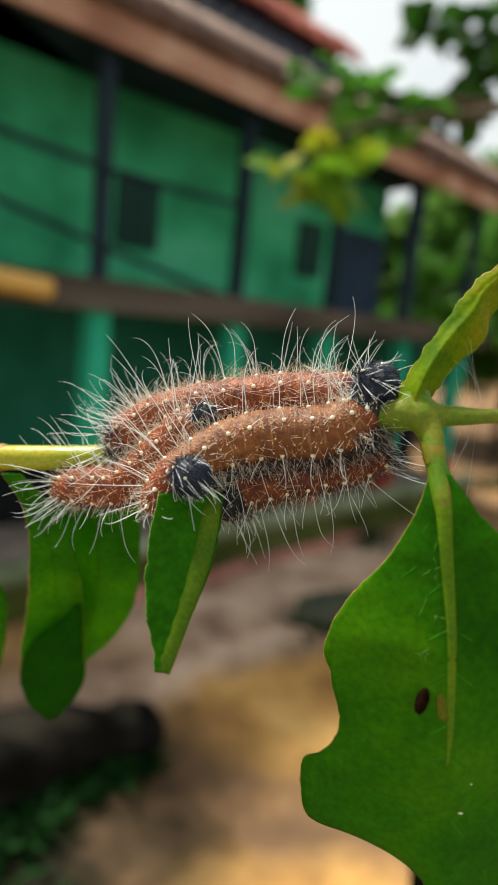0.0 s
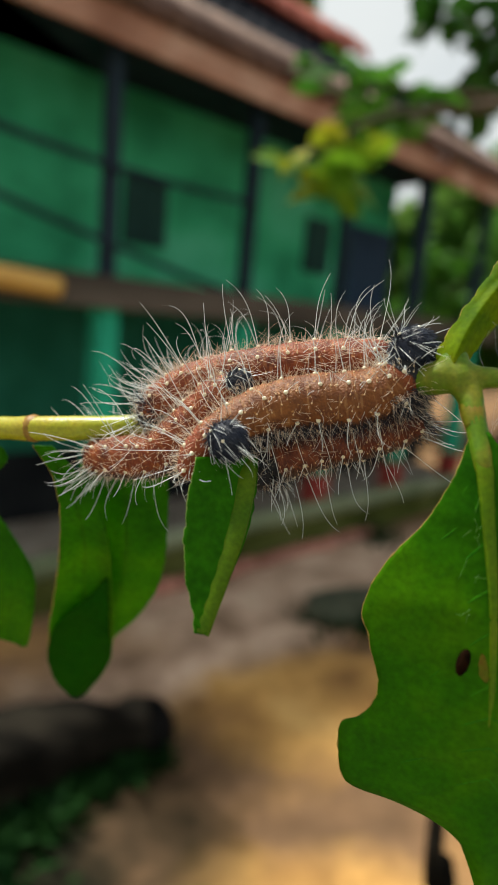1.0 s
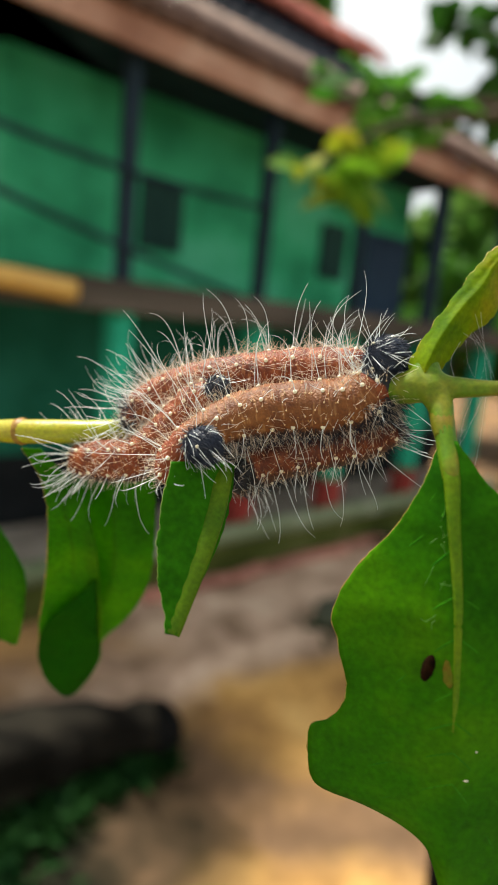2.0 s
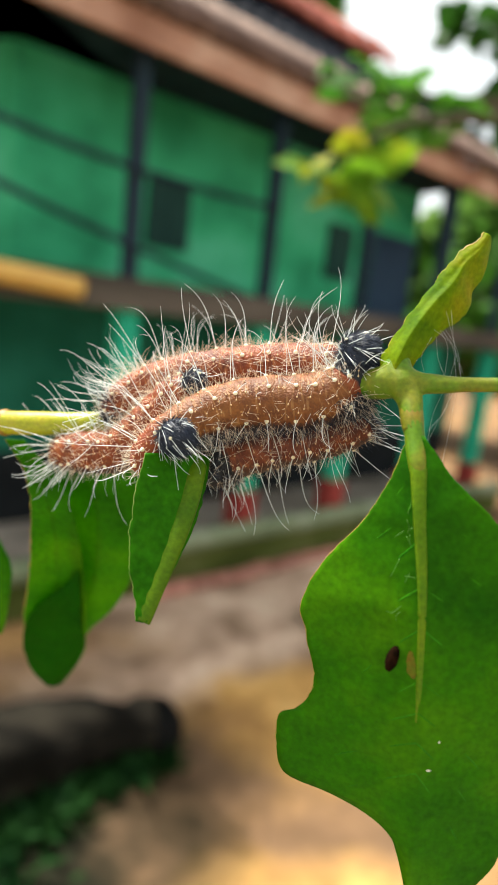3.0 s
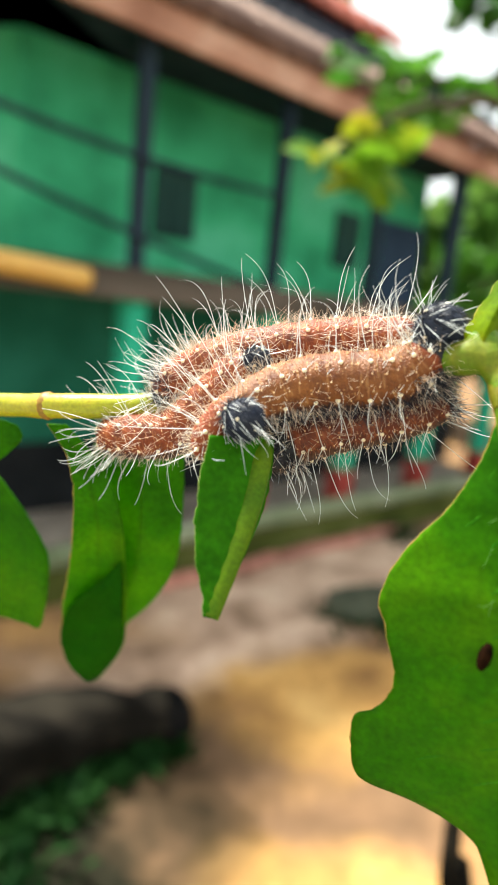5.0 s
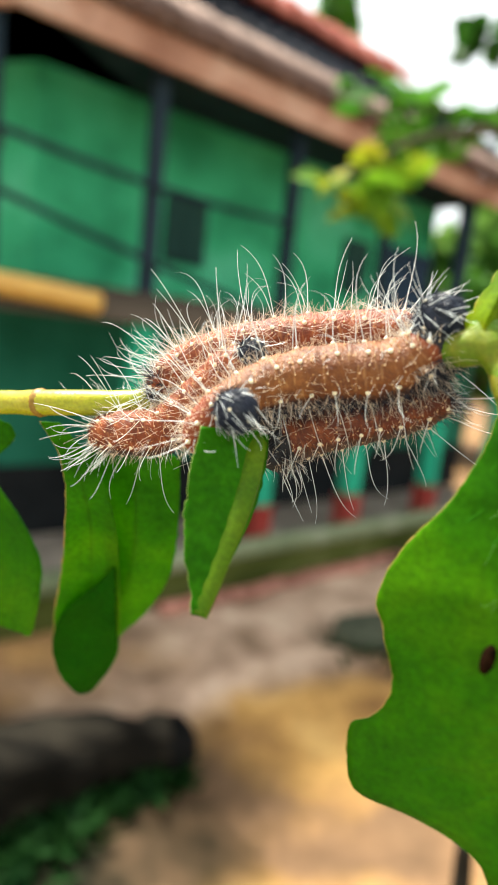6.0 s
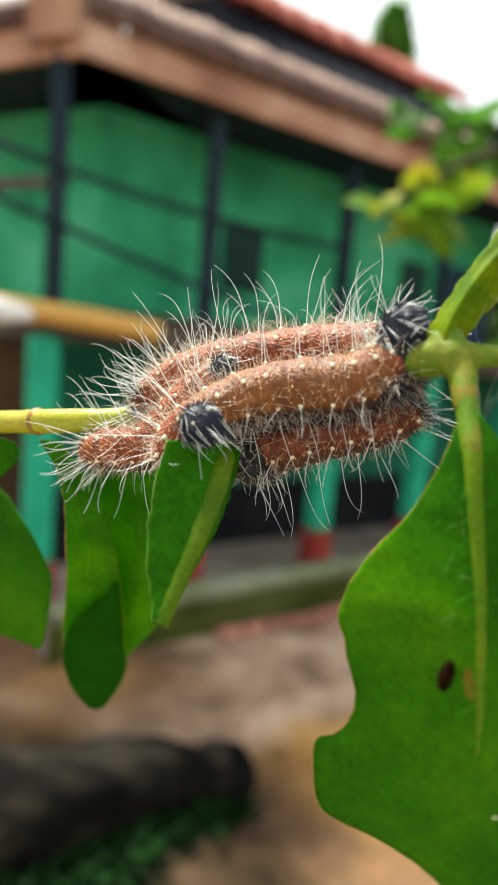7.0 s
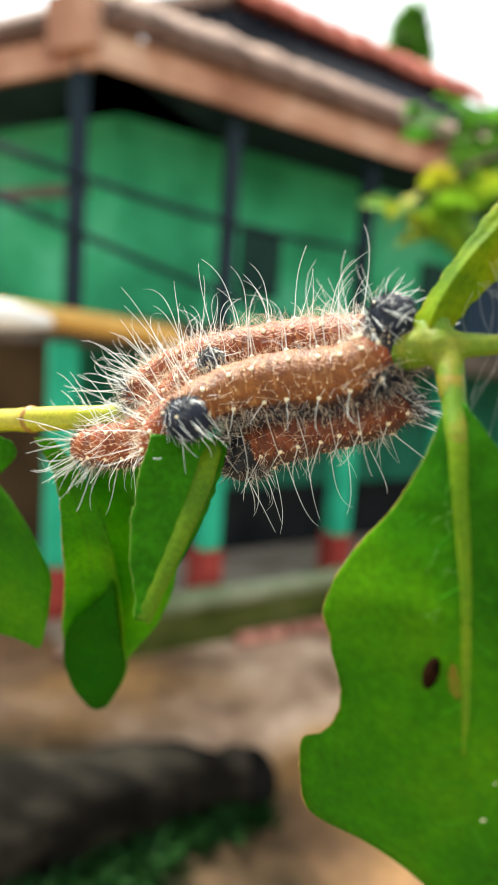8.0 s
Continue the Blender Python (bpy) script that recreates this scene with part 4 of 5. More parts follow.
# large chewed leaf
large_leaf = leaf([((28.1, -4.4, -92.0), (29.0, -4.4, -91.0), (30.2, -4.4, -91.0)),
      ((25.7, -10.5, -92.0), (29.2, -9.8, -90.0), (34.2, -10.7, -89.0)),
      ((21.7, -17.6, -93.0), (29.2, -15.5, -89.0), (39.2, -15.8, -88.0)),
      ((16.3, -24.0, -94.5), (29.5, -22.1, -88.5), (45.0, -22.8, -88.0)),
      ((12.1, -31.4, -95.3), (29.7, -28.6, -88.0), (49.2, -30.6, -89.0)),
      ((13.0, -37.2, -95.3), (29.7, -34.4, -88.0), (50.6, -38.5, -90.0)),
      ((14.4, -44.7, -95.0), (29.7, -42.0, -88.5), (50.3, -46.7, -91.0)),
      ((12.1, -49.7, -96.5), (29.7, -46.5, -89.0), (49.2, -53.2, -92.0)),
      ((9.0, -51.4, -97.4), (29.8, -51.2, -90.0), (47.9, -59.9, -93.0)),
      ((8.6, -56.8, -99.0), (30.0, -56.1, -91.0), (45.8, -66.7, -94.0)),
      ((10.2, -61.8, -99.5), (30.1, -61.9, -92.0), (43.6, -72.8, -95.0)),
      ((18.5, -64.9, -99.0), (30.0, -67.4, -92.5), (40.5, -77.2, -96.0)),
      ((26.1, -67.5, -98.0), (29.8, -73.0, -93.0), (36.9, -79.9, -96.0)),
      ((29.2, -73.6, -96.0), (29.6, -78.2, -93.0), (32.0, -81.7, -95.0))], LEAF, "large green leaf with chewed edges", 0.7, 0.3, 16, 3, 0.25, (1.75, 0.2), 110, 9, veins=True, margin=0.2, rib_mat=RIB_BROAD, rib_fall=3.6)
# folded remnant of a leaf below the caterpillars
leaf([((-14.4, -8.1, -95.5), (-6.4, -8.2, -101.0), (-4.5, -8.8, -105.0)),
      ((-15.4, -14.7, -94.0), (-6.9, -14.6, -98.5), (-4.9, -14.0, -101.0)),
      ((-16.0, -20.2, -93.0), (-8.2, -20.4, -95.6), (-5.9, -19.3, -98.0)),
      ((-15.6, -26.4, -92.0), (-10.1, -26.2, -93.5), (-8.6, -26.0, -95.0)),
      ((-14.6, -31.4, -91.5), (-12.0, -31.6, -91.8), (-11.0, -31.2, -92.6)),
      ((-14.1, -34.7, -91.0), (-13.2, -34.9, -91.0), (-12.4, -34.7, -91.0))], LEAF_DARK, "folded remnant of a chewed leaf", 0.3, 0.25, 10, 8, 0.35, (2.0, 0.75), 60, 7, margin=0.11, rib_fall=1.0, edge_mat=TORN, rib_mat=RIB_DARK)
# hanging leaf under the twig, folded along its rib: the long half hangs before the short one
leaf([((-51.1, -6.4, -124.0), (-49.2, -6.5, -124.0), (-47.3, -6.5, -124.0)),
      ((-47.7, -13.1, -126.0), (-45.3, -13.1, -127.0), (-42.2, -13.0, -127.0)),
      ((-47.0, -20.1, -128.0), (-43.3, -20.7, -129.0), (-38.9, -20.1, -130.0)),
      ((-48.8, -29.2, -134.0), (-43.8, -29.2, -136.0), (-38.0, -29.2, -135.0)),
      ((-52.9, -39.8, -143.0), (-46.8, -40.5, -146.0), (-39.6, -39.8, -144.0)),
      ((-57.6, -53.0, -152.0), (-49.9, -53.7, -156.0), (-41.6, -53.0, -153.0)),
      ((-60.3, -62.7, -160.0), (-52.2, -64.3, -163.0), (-43.8, -62.0, -161.0)),
      ((-60.1, -71.6, -166.0), (-54.0, -73.3, -168.0), (-47.4, -69.5, -167.0)),
      ((-57.1, -77.7, -170.0), (-55.7, -78.5, -171.0), (-54.0, -78.1, -172.0))], LEAF, "long half of a green leaf hanging under the twig", 1.2, 0.3, 10, 11, 0.2, (0.5, 0.2), 60, 7, margin=0.22, rib_mat=LEAF)
leaf([((-44.5, -10.8, -134.0), (-35.0, -10.6, -133.0), (-24.7, -12.9, -136.0)),
      ((-44.5, -21.1, -140.0), (-35.1, -20.7, -139.0), (-25.8, -22.0, -142.0)),
      ((-46.5, -31.1, -147.0), (-36.5, -31.3, -146.0), (-27.2, -32.1, -149.0)),
      ((-49.0, -42.0, -154.0), (-39.4, -42.2, -153.0), (-30.8, -44.0, -156.0)),
      ((-54.2, -54.2, -162.0), (-45.7, -53.7, -161.0), (-38.1, -54.2, -164.0)),
      ((-56.6, -63.7, -168.0), (-51.1, -63.9, -167.0), (-45.7, -61.6, -170.0)),
      ((-57.6, -71.7, -173.0), (-54.9, -72.1, -172.0), (-52.6, -70.7, -175.0))], LEAF, "short folded half of the hanging leaf", 1.2, 0.3, 10, 19, 0.2, (0.4, 0.2), 50, 7, rib_mat=LEAF)
# the lower lobe is folded forward; its shade is put into a darker green
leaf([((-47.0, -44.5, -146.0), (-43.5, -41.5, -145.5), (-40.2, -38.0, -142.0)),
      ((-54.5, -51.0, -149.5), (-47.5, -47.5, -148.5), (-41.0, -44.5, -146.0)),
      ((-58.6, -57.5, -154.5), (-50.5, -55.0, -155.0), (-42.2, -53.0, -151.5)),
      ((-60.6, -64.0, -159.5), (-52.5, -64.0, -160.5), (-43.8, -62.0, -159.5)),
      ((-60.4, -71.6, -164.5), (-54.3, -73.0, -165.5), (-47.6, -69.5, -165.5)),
      ((-57.4, -77.4, -168.8), (-55.9, -78.2, -169.5), (-54.1, -77.8, -170.5))], LEAF_SHADED, "folded lower lobe, its shade put into a darker green", 0.5, 0.3, 10, 27, 0.2, (0.4, 0.2), 40, 7, rib_mat=LEAF_SHADED)
# leaf at the side, further back
leaf([((-92.7, -14.5, -151.0), (-80.2, -14.3, -152.0), (-71.9, -21.0, -150.0)),
      ((-92.6, -22.9, -151.0), (-80.1, -24.1, -153.0), (-64.7, -30.5, -150.0)),
      ((-92.4, -37.0, -151.0), (-79.8, -39.6, -154.0), (-60.9, -39.4, -150.0)),
      ((-90.8, -48.2, -151.0), (-78.2, -49.4, -153.0), (-61.0, -48.4, -150.0)),
      ((-79.1, -53.4, -151.0), (-69.5, -52.7, -152.0), (-61.8, -53.9, -150.0)),
      ((-64.7, -56.8, -151.0), (-64.3, -57.4, -151.0), (-62.5, -57.0, -150.0))], LEAF, "green leaf hanging beside the twig", 1.5, 0.3, 10, 13, 0.2, (0.6, 0.3), 40, 7, rib_mat=VEIN)
branch_tube("petiole", [(-66.4, -2.5, -126.0), (-75.0, -6.3, -138.0), (-80.2, -14.3, -151.5)], [1.2, 0.9, 0.9], RIB, 10, 10)
leaf([((-68.1, -6.7, -127.0), (-67.9, -6.0, -127.0), (-67.4, -5.5, -127.0)),
      ((-68.5, -12.9, -130.0), (-64.9, -9.2, -129.0), (-62.6, -5.8, -128.0)),
      ((-65.8, -15.0, -132.0), (-62.4, -10.7, -130.0), (-59.5, -7.0, -129.0)),
      ((-60.1, -10.8, -131.0), (-59.2, -10.0, -130.0), (-58.7, -9.3, -130.0))], LEAF, "small green leaf by the twig", 0.8, 0.3, 8, 14, 0.2, (0.6, 0.3), 24, 7)
# half-grown leaf rising from the node, hollow like a boat, its edges bitten ragged
leaf([((24.0, 6.4, -97.2), (26.0, 5.8, -94.6), (28.8, 4.4, -97.4)),
      ((24.9, 9.4, -97.0), (26.9, 8.7, -94.5), (29.5, 7.2, -97.6)),
      ((27.6, 13.7, -96.8), (29.0, 12.6, -94.6), (31.6, 10.1, -98.0)),
      ((30.8, 18.4, -96.6), (32.0, 16.8, -94.8), (34.0, 12.9, -98.6)),
      ((33.8, 22.3, -96.4), (35.4, 20.6, -95.0), (38.6, 16.7, -99.2)),
      ((35.8, 25.1, -96.4), (37.2, 23.7, -95.3), (39.5, 20.1, -99.2)),
      ((38.4, 27.2, -96.4), (39.5, 26.0, -95.6), (41.2, 23.3, -98.8)),
      ((40.5, 29.2, -96.4), (41.2, 28.6, -96.0), (41.9, 27.4, -98.0))], YOUNG, "half-grown yellow-green leaf with browned ragged edges", 0.15, 0.5, 14, 23, 0.45, (0.3, 0.1), 70, 70, margin=0.26, rib_mat=YOUNG)
# silk threads spun round the node
r = random.Random(9)
for k in range(12):
    bm = bmesh.new()
    u = r.random()
    a = Vector((31.3, 10.9, -95.0)).lerp(Vector((35.2, 16.1, -95.0)), u) + Vector((r.uniform(-1, 1), r.uniform(-1, 1), r.uniform(-1, 1)))
    b = Vector((31.1, 5.9, -95.5)).lerp(Vector((37.2, 5.3, -94.5)), min(1, max(0, u + r.gauss(0, 0.3))))
    if k % 3 == 0:
        a, b = Vector((32.2, 2.9, -95.5)) + Vector((r.uniform(-1, 4), 0, 0)), Vector((31.0, -6.6, -92.0)) + Vector((r.uniform(-1, 4), r.uniform(-4, 4), 0))
    mid = a.lerp(b, 0.5) + Vector((r.gauss(0, 1.2), r.gauss(0, 0.8), r.gauss(0, 0.6)))
    tube(bm, spline([a, mid, b], 8), 0.013, 3)
    branch_part("silk_thread", bm, HAIR)


def on_leaf(blade, p):
    """The blade's point that lies behind or before p on the same line of sight."""
    a, b = p[0] / p[2], p[1] / p[2]
    return min((v.co / MM for v in blade.data.vertices), key=lambda c: (c.x / c.z - a) ** 2 + (c.y / c.z - b) ** 2)


# frass pellet on the large leaf
frass_spot = on_leaf(large_leaf, (25.7, -37.4, -88.0)) + Vector((0, 0, 0.6))
bm = bmesh.new()
bmesh.ops.create_icosphere(bm, subdivisions=3, radius=1.0)
for v in bm.verts:
    v.co = Vector((v.co.x * 0.95, v.co.y * 2.05, v.co.z * 0.8)) * (1 + 0.08 * noise.noise(v.co * 3))
    v.co = (pose(0, 0, 0, 0, 0, -19) @ v.co + frass_spot) * MM
frass = part("frass_pellet", bm, FRASS, None, "", True, BRANCH)
tagged(frass, "dark oval frass pellet stuck on a leaf", "pellet")


def blotch(name, centre, rx, ry, mat, seed):
    """A thin irregular spot lying on a leaf."""
    bm = bmesh.new()
    c = on_leaf(large_leaf, centre) + Vector((0, 0, 0.22))
    mid = bm.verts.new(c + Vector((0, 0, 0.1)))
    rim = []
    for i in range(22):
        a = i / 22 * 2 * math.pi
        k = 1 + 0.35 * noise.noise((math.cos(a) * 1.5 + seed, math.sin(a) * 1.5, 0))
        rim.append(bm.verts.new(c + Vector((math.cos(a) * rx * k, math.sin(a) * ry * k, 0))))
    for i in range(22):
        bm.faces.new((mid, rim[i], rim[(i + 1) % 22]))
    return branch_part(name, bm, mat)


# torn silk and scraped cuticle beside the large leaf's rib
bm = bmesh.new()
r = random.Random(31)
for k in range(12):
    u = r.random()
    c = on_leaf(large_leaf, (r.gauss(26.6 + 0.6 * u, 1.5), -14.5 - 18 * u, -88.8)) + Vector((0, 0, 0.26))
    a = radians(r.gauss(55, 30))
    way = Vector((math.cos(a), math.sin(a), 0)) * r.uniform(0.4, 1.6)
    tube(bm, spline([c - way, c + Vector((r.gauss(0, 0.15), r.gauss(0, 0.15), 0.05)), c + way], 5), 0.03, 4)
tagged(branch_part("silk_film", bm, SILK), "pale torn silk on the leaf", kind="stuff")
blotch("leaf_spot", (28.0, -38.5, -87.6), 1.25, 1.9, LEAF_SPOT, 1)
blotch("fleck", (32.4, -50.2, -88.6), 0.16, 0.13, DOT, 3)
blotch("fleck", (31.2, -55.2, -89.6), 0.34, 0.13, DOT, 5)

# ---------------- caterpillars ----------------
def ico(radius, sub, mat):
    bm = bmesh.new()
    bmesh.ops.create_icosphere(bm, subdivisions=sub, radius=radius * MM)
    me = bpy.data.meshes.new("wart")
    bm.to_mesh(me)
    bm.free()
    me.polygons.foreach_set("use_smooth", [True] * len(me.polygons))
    me.materials.append(mat)
    return me


WARTS = [ico(0.40, 2, DOT), ico(0.17, 1, DOT_TAN), ico(0.3, 2, DOT)]


def strand(verts, faces, p, d, length, r, bend, n):
    """A tapered bristle: a thin three-sided tube that bends more towards its tip."""
    side = d.cross(Vector((0.3, 0.5, 0.8))).normalized()
    up = side.cross(d).normalized()
    base = len(verts)
    q, way = p.copy(), d.copy()
    for i in range(n + 1):
        k = r * (1 - 0.62 * i / n)
        for j in range(3):
            a = j * 2.0944
            verts.append((q + k * (math.cos(a) * side + math.sin(a) * up)) * MM)
        q = q + way * (length / n)
        way = (way + bend * (4.0 * (i / n) ** 2 / n)).normalized()
    for i in range(n):
        for j in range(3):
            a, b = base + 3 * i + j, base + 3 * i + (j + 1) % 3
            faces.append((a, b, b + 3, a + 3))


def caterpillar(points, radii, skin, seed, label, tufts=(), segments=12, heads=(), long_hair=1.0, fuzz=2200, lying=40, facing=0.35, splay=0.9, red_ends=False, shady=0, fan=0, fan_length=9.5, fan_way=Vector((-1, -0.35, 0)), fan_arch=False, shade_side=(0.6, 2.6), black=(-1, 2), back=Vector((0, 1, 0.45))):
    """A hairy caterpillar on a curved spine: ringed body, rows of pale warts with long bristles, short fuzz, dark tufts."""
    r = random.Random(seed)
    t = thing("caterpillar", BRANCH, label, "caterpillar", "caterpillars on the twig")
    n, sides = 110, 26
    pts = spline(points, n)
    bm = bmesh.new()
    frames = []
    rings = []
    for i, p in enumerate(pts):
        d = (pts[min(i + 1, n)] - pts[max(i - 1, 0)]).normalized()
        a = d.cross(back).normalized()
        b = a.cross(d)
        s = i / n
        cap = math.sqrt(max(0.0, 1 - max(0, 1 - s / 0.06) ** 2)) * math.sqrt(max(0.0, 1 - max(0, (s - 0.94) / 0.06) ** 2))
        rr = lerp_list(radii, s) * max(cap, 0.08)
        ring = rr * (1 + 0.055 * abs(math.sin(math.pi * s * segments)) + 0.02 * math.sin(2 * math.pi * s * segments * 4))
        frames.append((p, d, a, b, rr))
        rings.append([bm.verts.new(p + ring * (1 + 0.03 * noise.noise(Vector((j, i * 0.3, seed)))) * (math.cos(2 * math.pi * j / sides) * a + math.sin(2 * math.pi * j / sides) * b)) for j in range(sides)])
    for r0, r1 in zip(rings, rings[1:]):
        for j in range(sides):
            bm.faces.new((r0[j], r0[(j + 1) % sides], r1[(j + 1) % sides], r1[j]))
    bm.faces.new(rings[0][::-1])
    bm.faces.new(rings[-1])
    bm.faces.ensure_lookup_table()
    fields = {"reddish": [], "underside": [], "blackness": []}
    for i in range(n + 1):
        for j in range(sides):
            s, turn = i / n + 0.03 * noise.noise((j * 0.55, i * 0.3, seed)), j / sides
            fields["reddish"].append(min(1, max(0, 0.5 + 6 * max(0.22 - s, s - 0.82))) if red_ends else 0.0)
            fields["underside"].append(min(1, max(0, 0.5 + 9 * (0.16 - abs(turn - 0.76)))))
            outer = min(1, max(0, 0.5 + 4 * (0.25 - abs(turn - 0.84)))) if red_ends else 0.0
            fields["blackness"].append(min(1, max(0, 0.5 + 18 * max(black[0] - s, s - black[1] + 0.13 * outer))))
    uvl = bm.loops.layers.uv.new("around")
    for k, fc in enumerate(bm.faces[:n * sides]):
        i, j = divmod(k, sides)
        for lp, (du, dv) in zip(fc.loops, ((0, 0), (0, 1), (1, 1), (1, 0))):
            lp[uvl].uv = ((i + du) / n, (j + dv) / sides)
    body = branch_part("body", bm, skin, t)
    for field, values in fields.items():
        body.data.attributes.new(field, "FLOAT", "POINT").data.foreach_set("value", values)
    dark = []
    for c, rad, comb in heads:
        bm = bmesh.new()
        bmesh.ops.create_icosphere(bm, subdivisions=4, radius=rad)
        for v in bm.verts:
            v.co = v.co * (1 + 0.07 * noise.noise(v.co * 0.9)) + Vector(c)
        branch_part("head", bm, TUFT, t, "blue-black hairy head")
    for s, half, grow in tufts:
        bm = bmesh.new()
        i0, i1 = max(0, int((s - half) * n)), min(n, int((s + half) * n))
        span = list(range(i0, i1 + 1))
        rr = [frames[i][4] * grow * max(0.25, math.sqrt(max(0, 1 - ((i / n - s) / (half * 1.15)) ** 2))) for i in span]
        tube(bm, [frames[i][0] for i in span], rr, 18)
        for v in bm.verts:
            v.co += Vector((noise.noise(v.co), noise.noise(v.co + Vector((7, 0, 0))), noise.noise(v.co + Vector((0, 7, 0))))) * 0.4
        branch_part("tuft", bm, TUFT, t, "blue-black tuft")
        dark.append((s, half))
    verts, faces, fv, ff, dv, df = [], [], [], [], [], []

    def root(i, ang):
        """A place on the skin, the way out of the body there, the way along it, and how far along it lies."""
        i = min(n, max(0, i))
        th = radians(ang)
        o = math.cos(th) * frames[i][2] + math.sin(th) * frames[i][3]
        return frames[i][0] + o * frames[i][4] * 1.04, o, frames[i][1], i / n

    def wart(i, ang, big):
        """One pale wart on the skin."""
        p, o, d, s = root(i, ang)
        i = round(s * n)
        if not any(abs(i / n - c) < h for c, h in dark):
            w = new("wart", WARTS[0 if big else 1])
            w.parent = t
            w.matrix_basis = pose(*(p * MM), r.uniform(0, 90), r.uniform(0, 90), 0)
        return p, o, d, s

    def splayed(s):
        e = (s - 0.5) * 2
        return math.copysign(e * e, e) * splay

    for k in range(segments):
        i = int((k + 0.5) / segments * n)
        # five rows of large warts with the long bristles, which curl much alike on one ring
        curl = Vector((r.gauss(0, 1.1), r.gauss(-0.1, 0.5), r.gauss(0, 0.4)))
        for ang in (-68, -16, 52, 98, 142):
            p, o, d, s = wart(i + r.randint(-1, 1), ang + r.uniform(-5, 5), ang < 140)
            end = splayed(s)
            tail = abs(s - 0.5) > 0.36
            if ang == -68:
                kinds = [(r.uniform(8.5, 12.5), 0.085)] + [(r.uniform(3, 7), 0.05)] * r.choice((1, 2))
            elif ang == -16:
                kinds = [(r.uniform(6, 9), 0.1) if tail or r.random() < facing else (r.uniform(3, 7), 0.1)] + [(r.uniform(2, 4), 0.05)] * 2
            elif ang == 52:
                kinds = [(r.uniform(8, 12), 0.1) if tail or r.random() < facing else (r.uniform(2.5, 4.5), 0.06)] + [(r.uniform(2, 4), 0.05)] * 2
            else:
                kinds = [(r.uniform(10, 14), 0.085), (r.uniform(7, 12), 0.075)] + [(r.uniform(3, 7), 0.05)] * r.choice((0, 1))
            for q, (length, thick) in enumerate(kinds):
                if q:
                    # the lesser hairs stand between the warts
                    p, o, d, s = root(i + r.randint(-5, 5), ang + r.uniform(-18, 18))
                low = ang < 0
                long = length > 6
                sag = Vector((-0.35, -0.6, -0.1)) if ang == -16 and not tail else Vector((0, 0, 0))
                way = (o + sag + d * (end + r.gauss(0, 0.11 if long else 0.4)) + Vector((r.gauss(0, 0.07), r.gauss(0, 0.07), r.gauss(0, 0.07)))).normalized()
                if red_ends and s < 0.2 and low:
                    length = min(length, 1.0)
                if long and way.z > 0.6:
                    length *= 0.55
                hook = 2.6 if r.random() < 0.4 else 0.9
                bend = (curl + Vector((r.gauss(0, 0.4), r.gauss(0, 0.3), r.gauss(0, 0.3)))) * hook * (0.4 if low else 1.0) + d * end * 0.5
                strand(verts, faces, p, way, length * long_hair, thick, bend, 12 if long else 6)
        # small warts between them, each with a short hair
        for q in range(16):
            p, o, d, s = wart(i + (-3, 0, 3)[q % 3] + r.randint(-1, 0), -50 + q * 12 + r.uniform(-6, 6), False)
            way = (o * 0.6 + Vector((0, 0.75, 0)) + d * (splayed(s) + r.gauss(0, 0.25))).normalized()
            strand(fv, ff, p, way, r.uniform(0.8, 1.9), 0.036, Vector((r.gauss(0, 0.5), r.gauss(-0.4, 0.5), 0)), 5)
    for _ in range(lying):
        # thin hairs combed across the flank
        i = r.randint(4, n - 4)
        p, d, a, b, rr = frames[i]
        th = r.uniform(-0.3, 2.2)
        o = math.cos(th) * a + math.sin(th) * b
        way = (o * 0.4 + d * r.choice((-1, 1, 1)) * r.uniform(0.5, 1.0) + Vector((0, r.gauss(-0.15, 0.35), 0))).normalized()
        strand(fv, ff, p + o * rr, way, r.uniform(2.5, 7.0), 0.036, o * -0.3 + Vector((r.gauss(0, 0.5), r.gauss(0, 0.5), 0)), 7)
    for _ in range(fuzz):
        s = r.random()
        i = int(s * n)
        p, d, a, b, rr = frames[i]
        th = r.uniform(0, 6.283)
        o = math.cos(th) * a + math.sin(th) * b
        way = (o + d * r.gauss(0, 0.7)).normalized()
        belly = math.sin(th) < -0.1
        if o.z > 0.35 and not belly and r.random() < 0.75:
            continue
        strand(*((dv, df) if belly and r.random() < 0.6 else (fv, ff)), p + o * rr, way, r.uniform(0.7, 2.8), 0.04, Vector((r.gauss(0, 0.5), r.gauss(0, 0.5), r.gauss(0, 0.5))), 3)
    for _ in range(fan):
        # the tail's fan of bristles
        i = r.randint(1, 34 if fan_arch else 12)
        p, d, a, b, rr = frames[i]
        th = r.uniform(0.5, 2.7) if fan_arch else r.uniform(-2.6, 2.2)
        o = math.cos(th) * a + math.sin(th) * b
        way = (o * 0.5 + fan_way * r.uniform(0.6, 1.4) + Vector((0, r.gauss(0, 0.25), r.gauss(0, 0.15)))).normalized()
        bend = Vector((r.gauss(0, 0.7), r.gauss(0, 1.3), 0))
        if fan_arch:
            # these arch out from the rump and hook upwards at their tips
            way = (o - d * (0.9 - i / 45) + Vector((-0.15, r.gauss(0, 0.12), r.gauss(0, 0.1)))).normalized()
            bend = Vector((r.gauss(-0.7, 0.8), r.gauss(1.2, 1.0), 0)) * r.choice((0.6, 1.6))
        strand(verts, faces, p + o * rr, way, r.uniform(0.6, 1.0) * fan_length, 0.08, bend, 14)
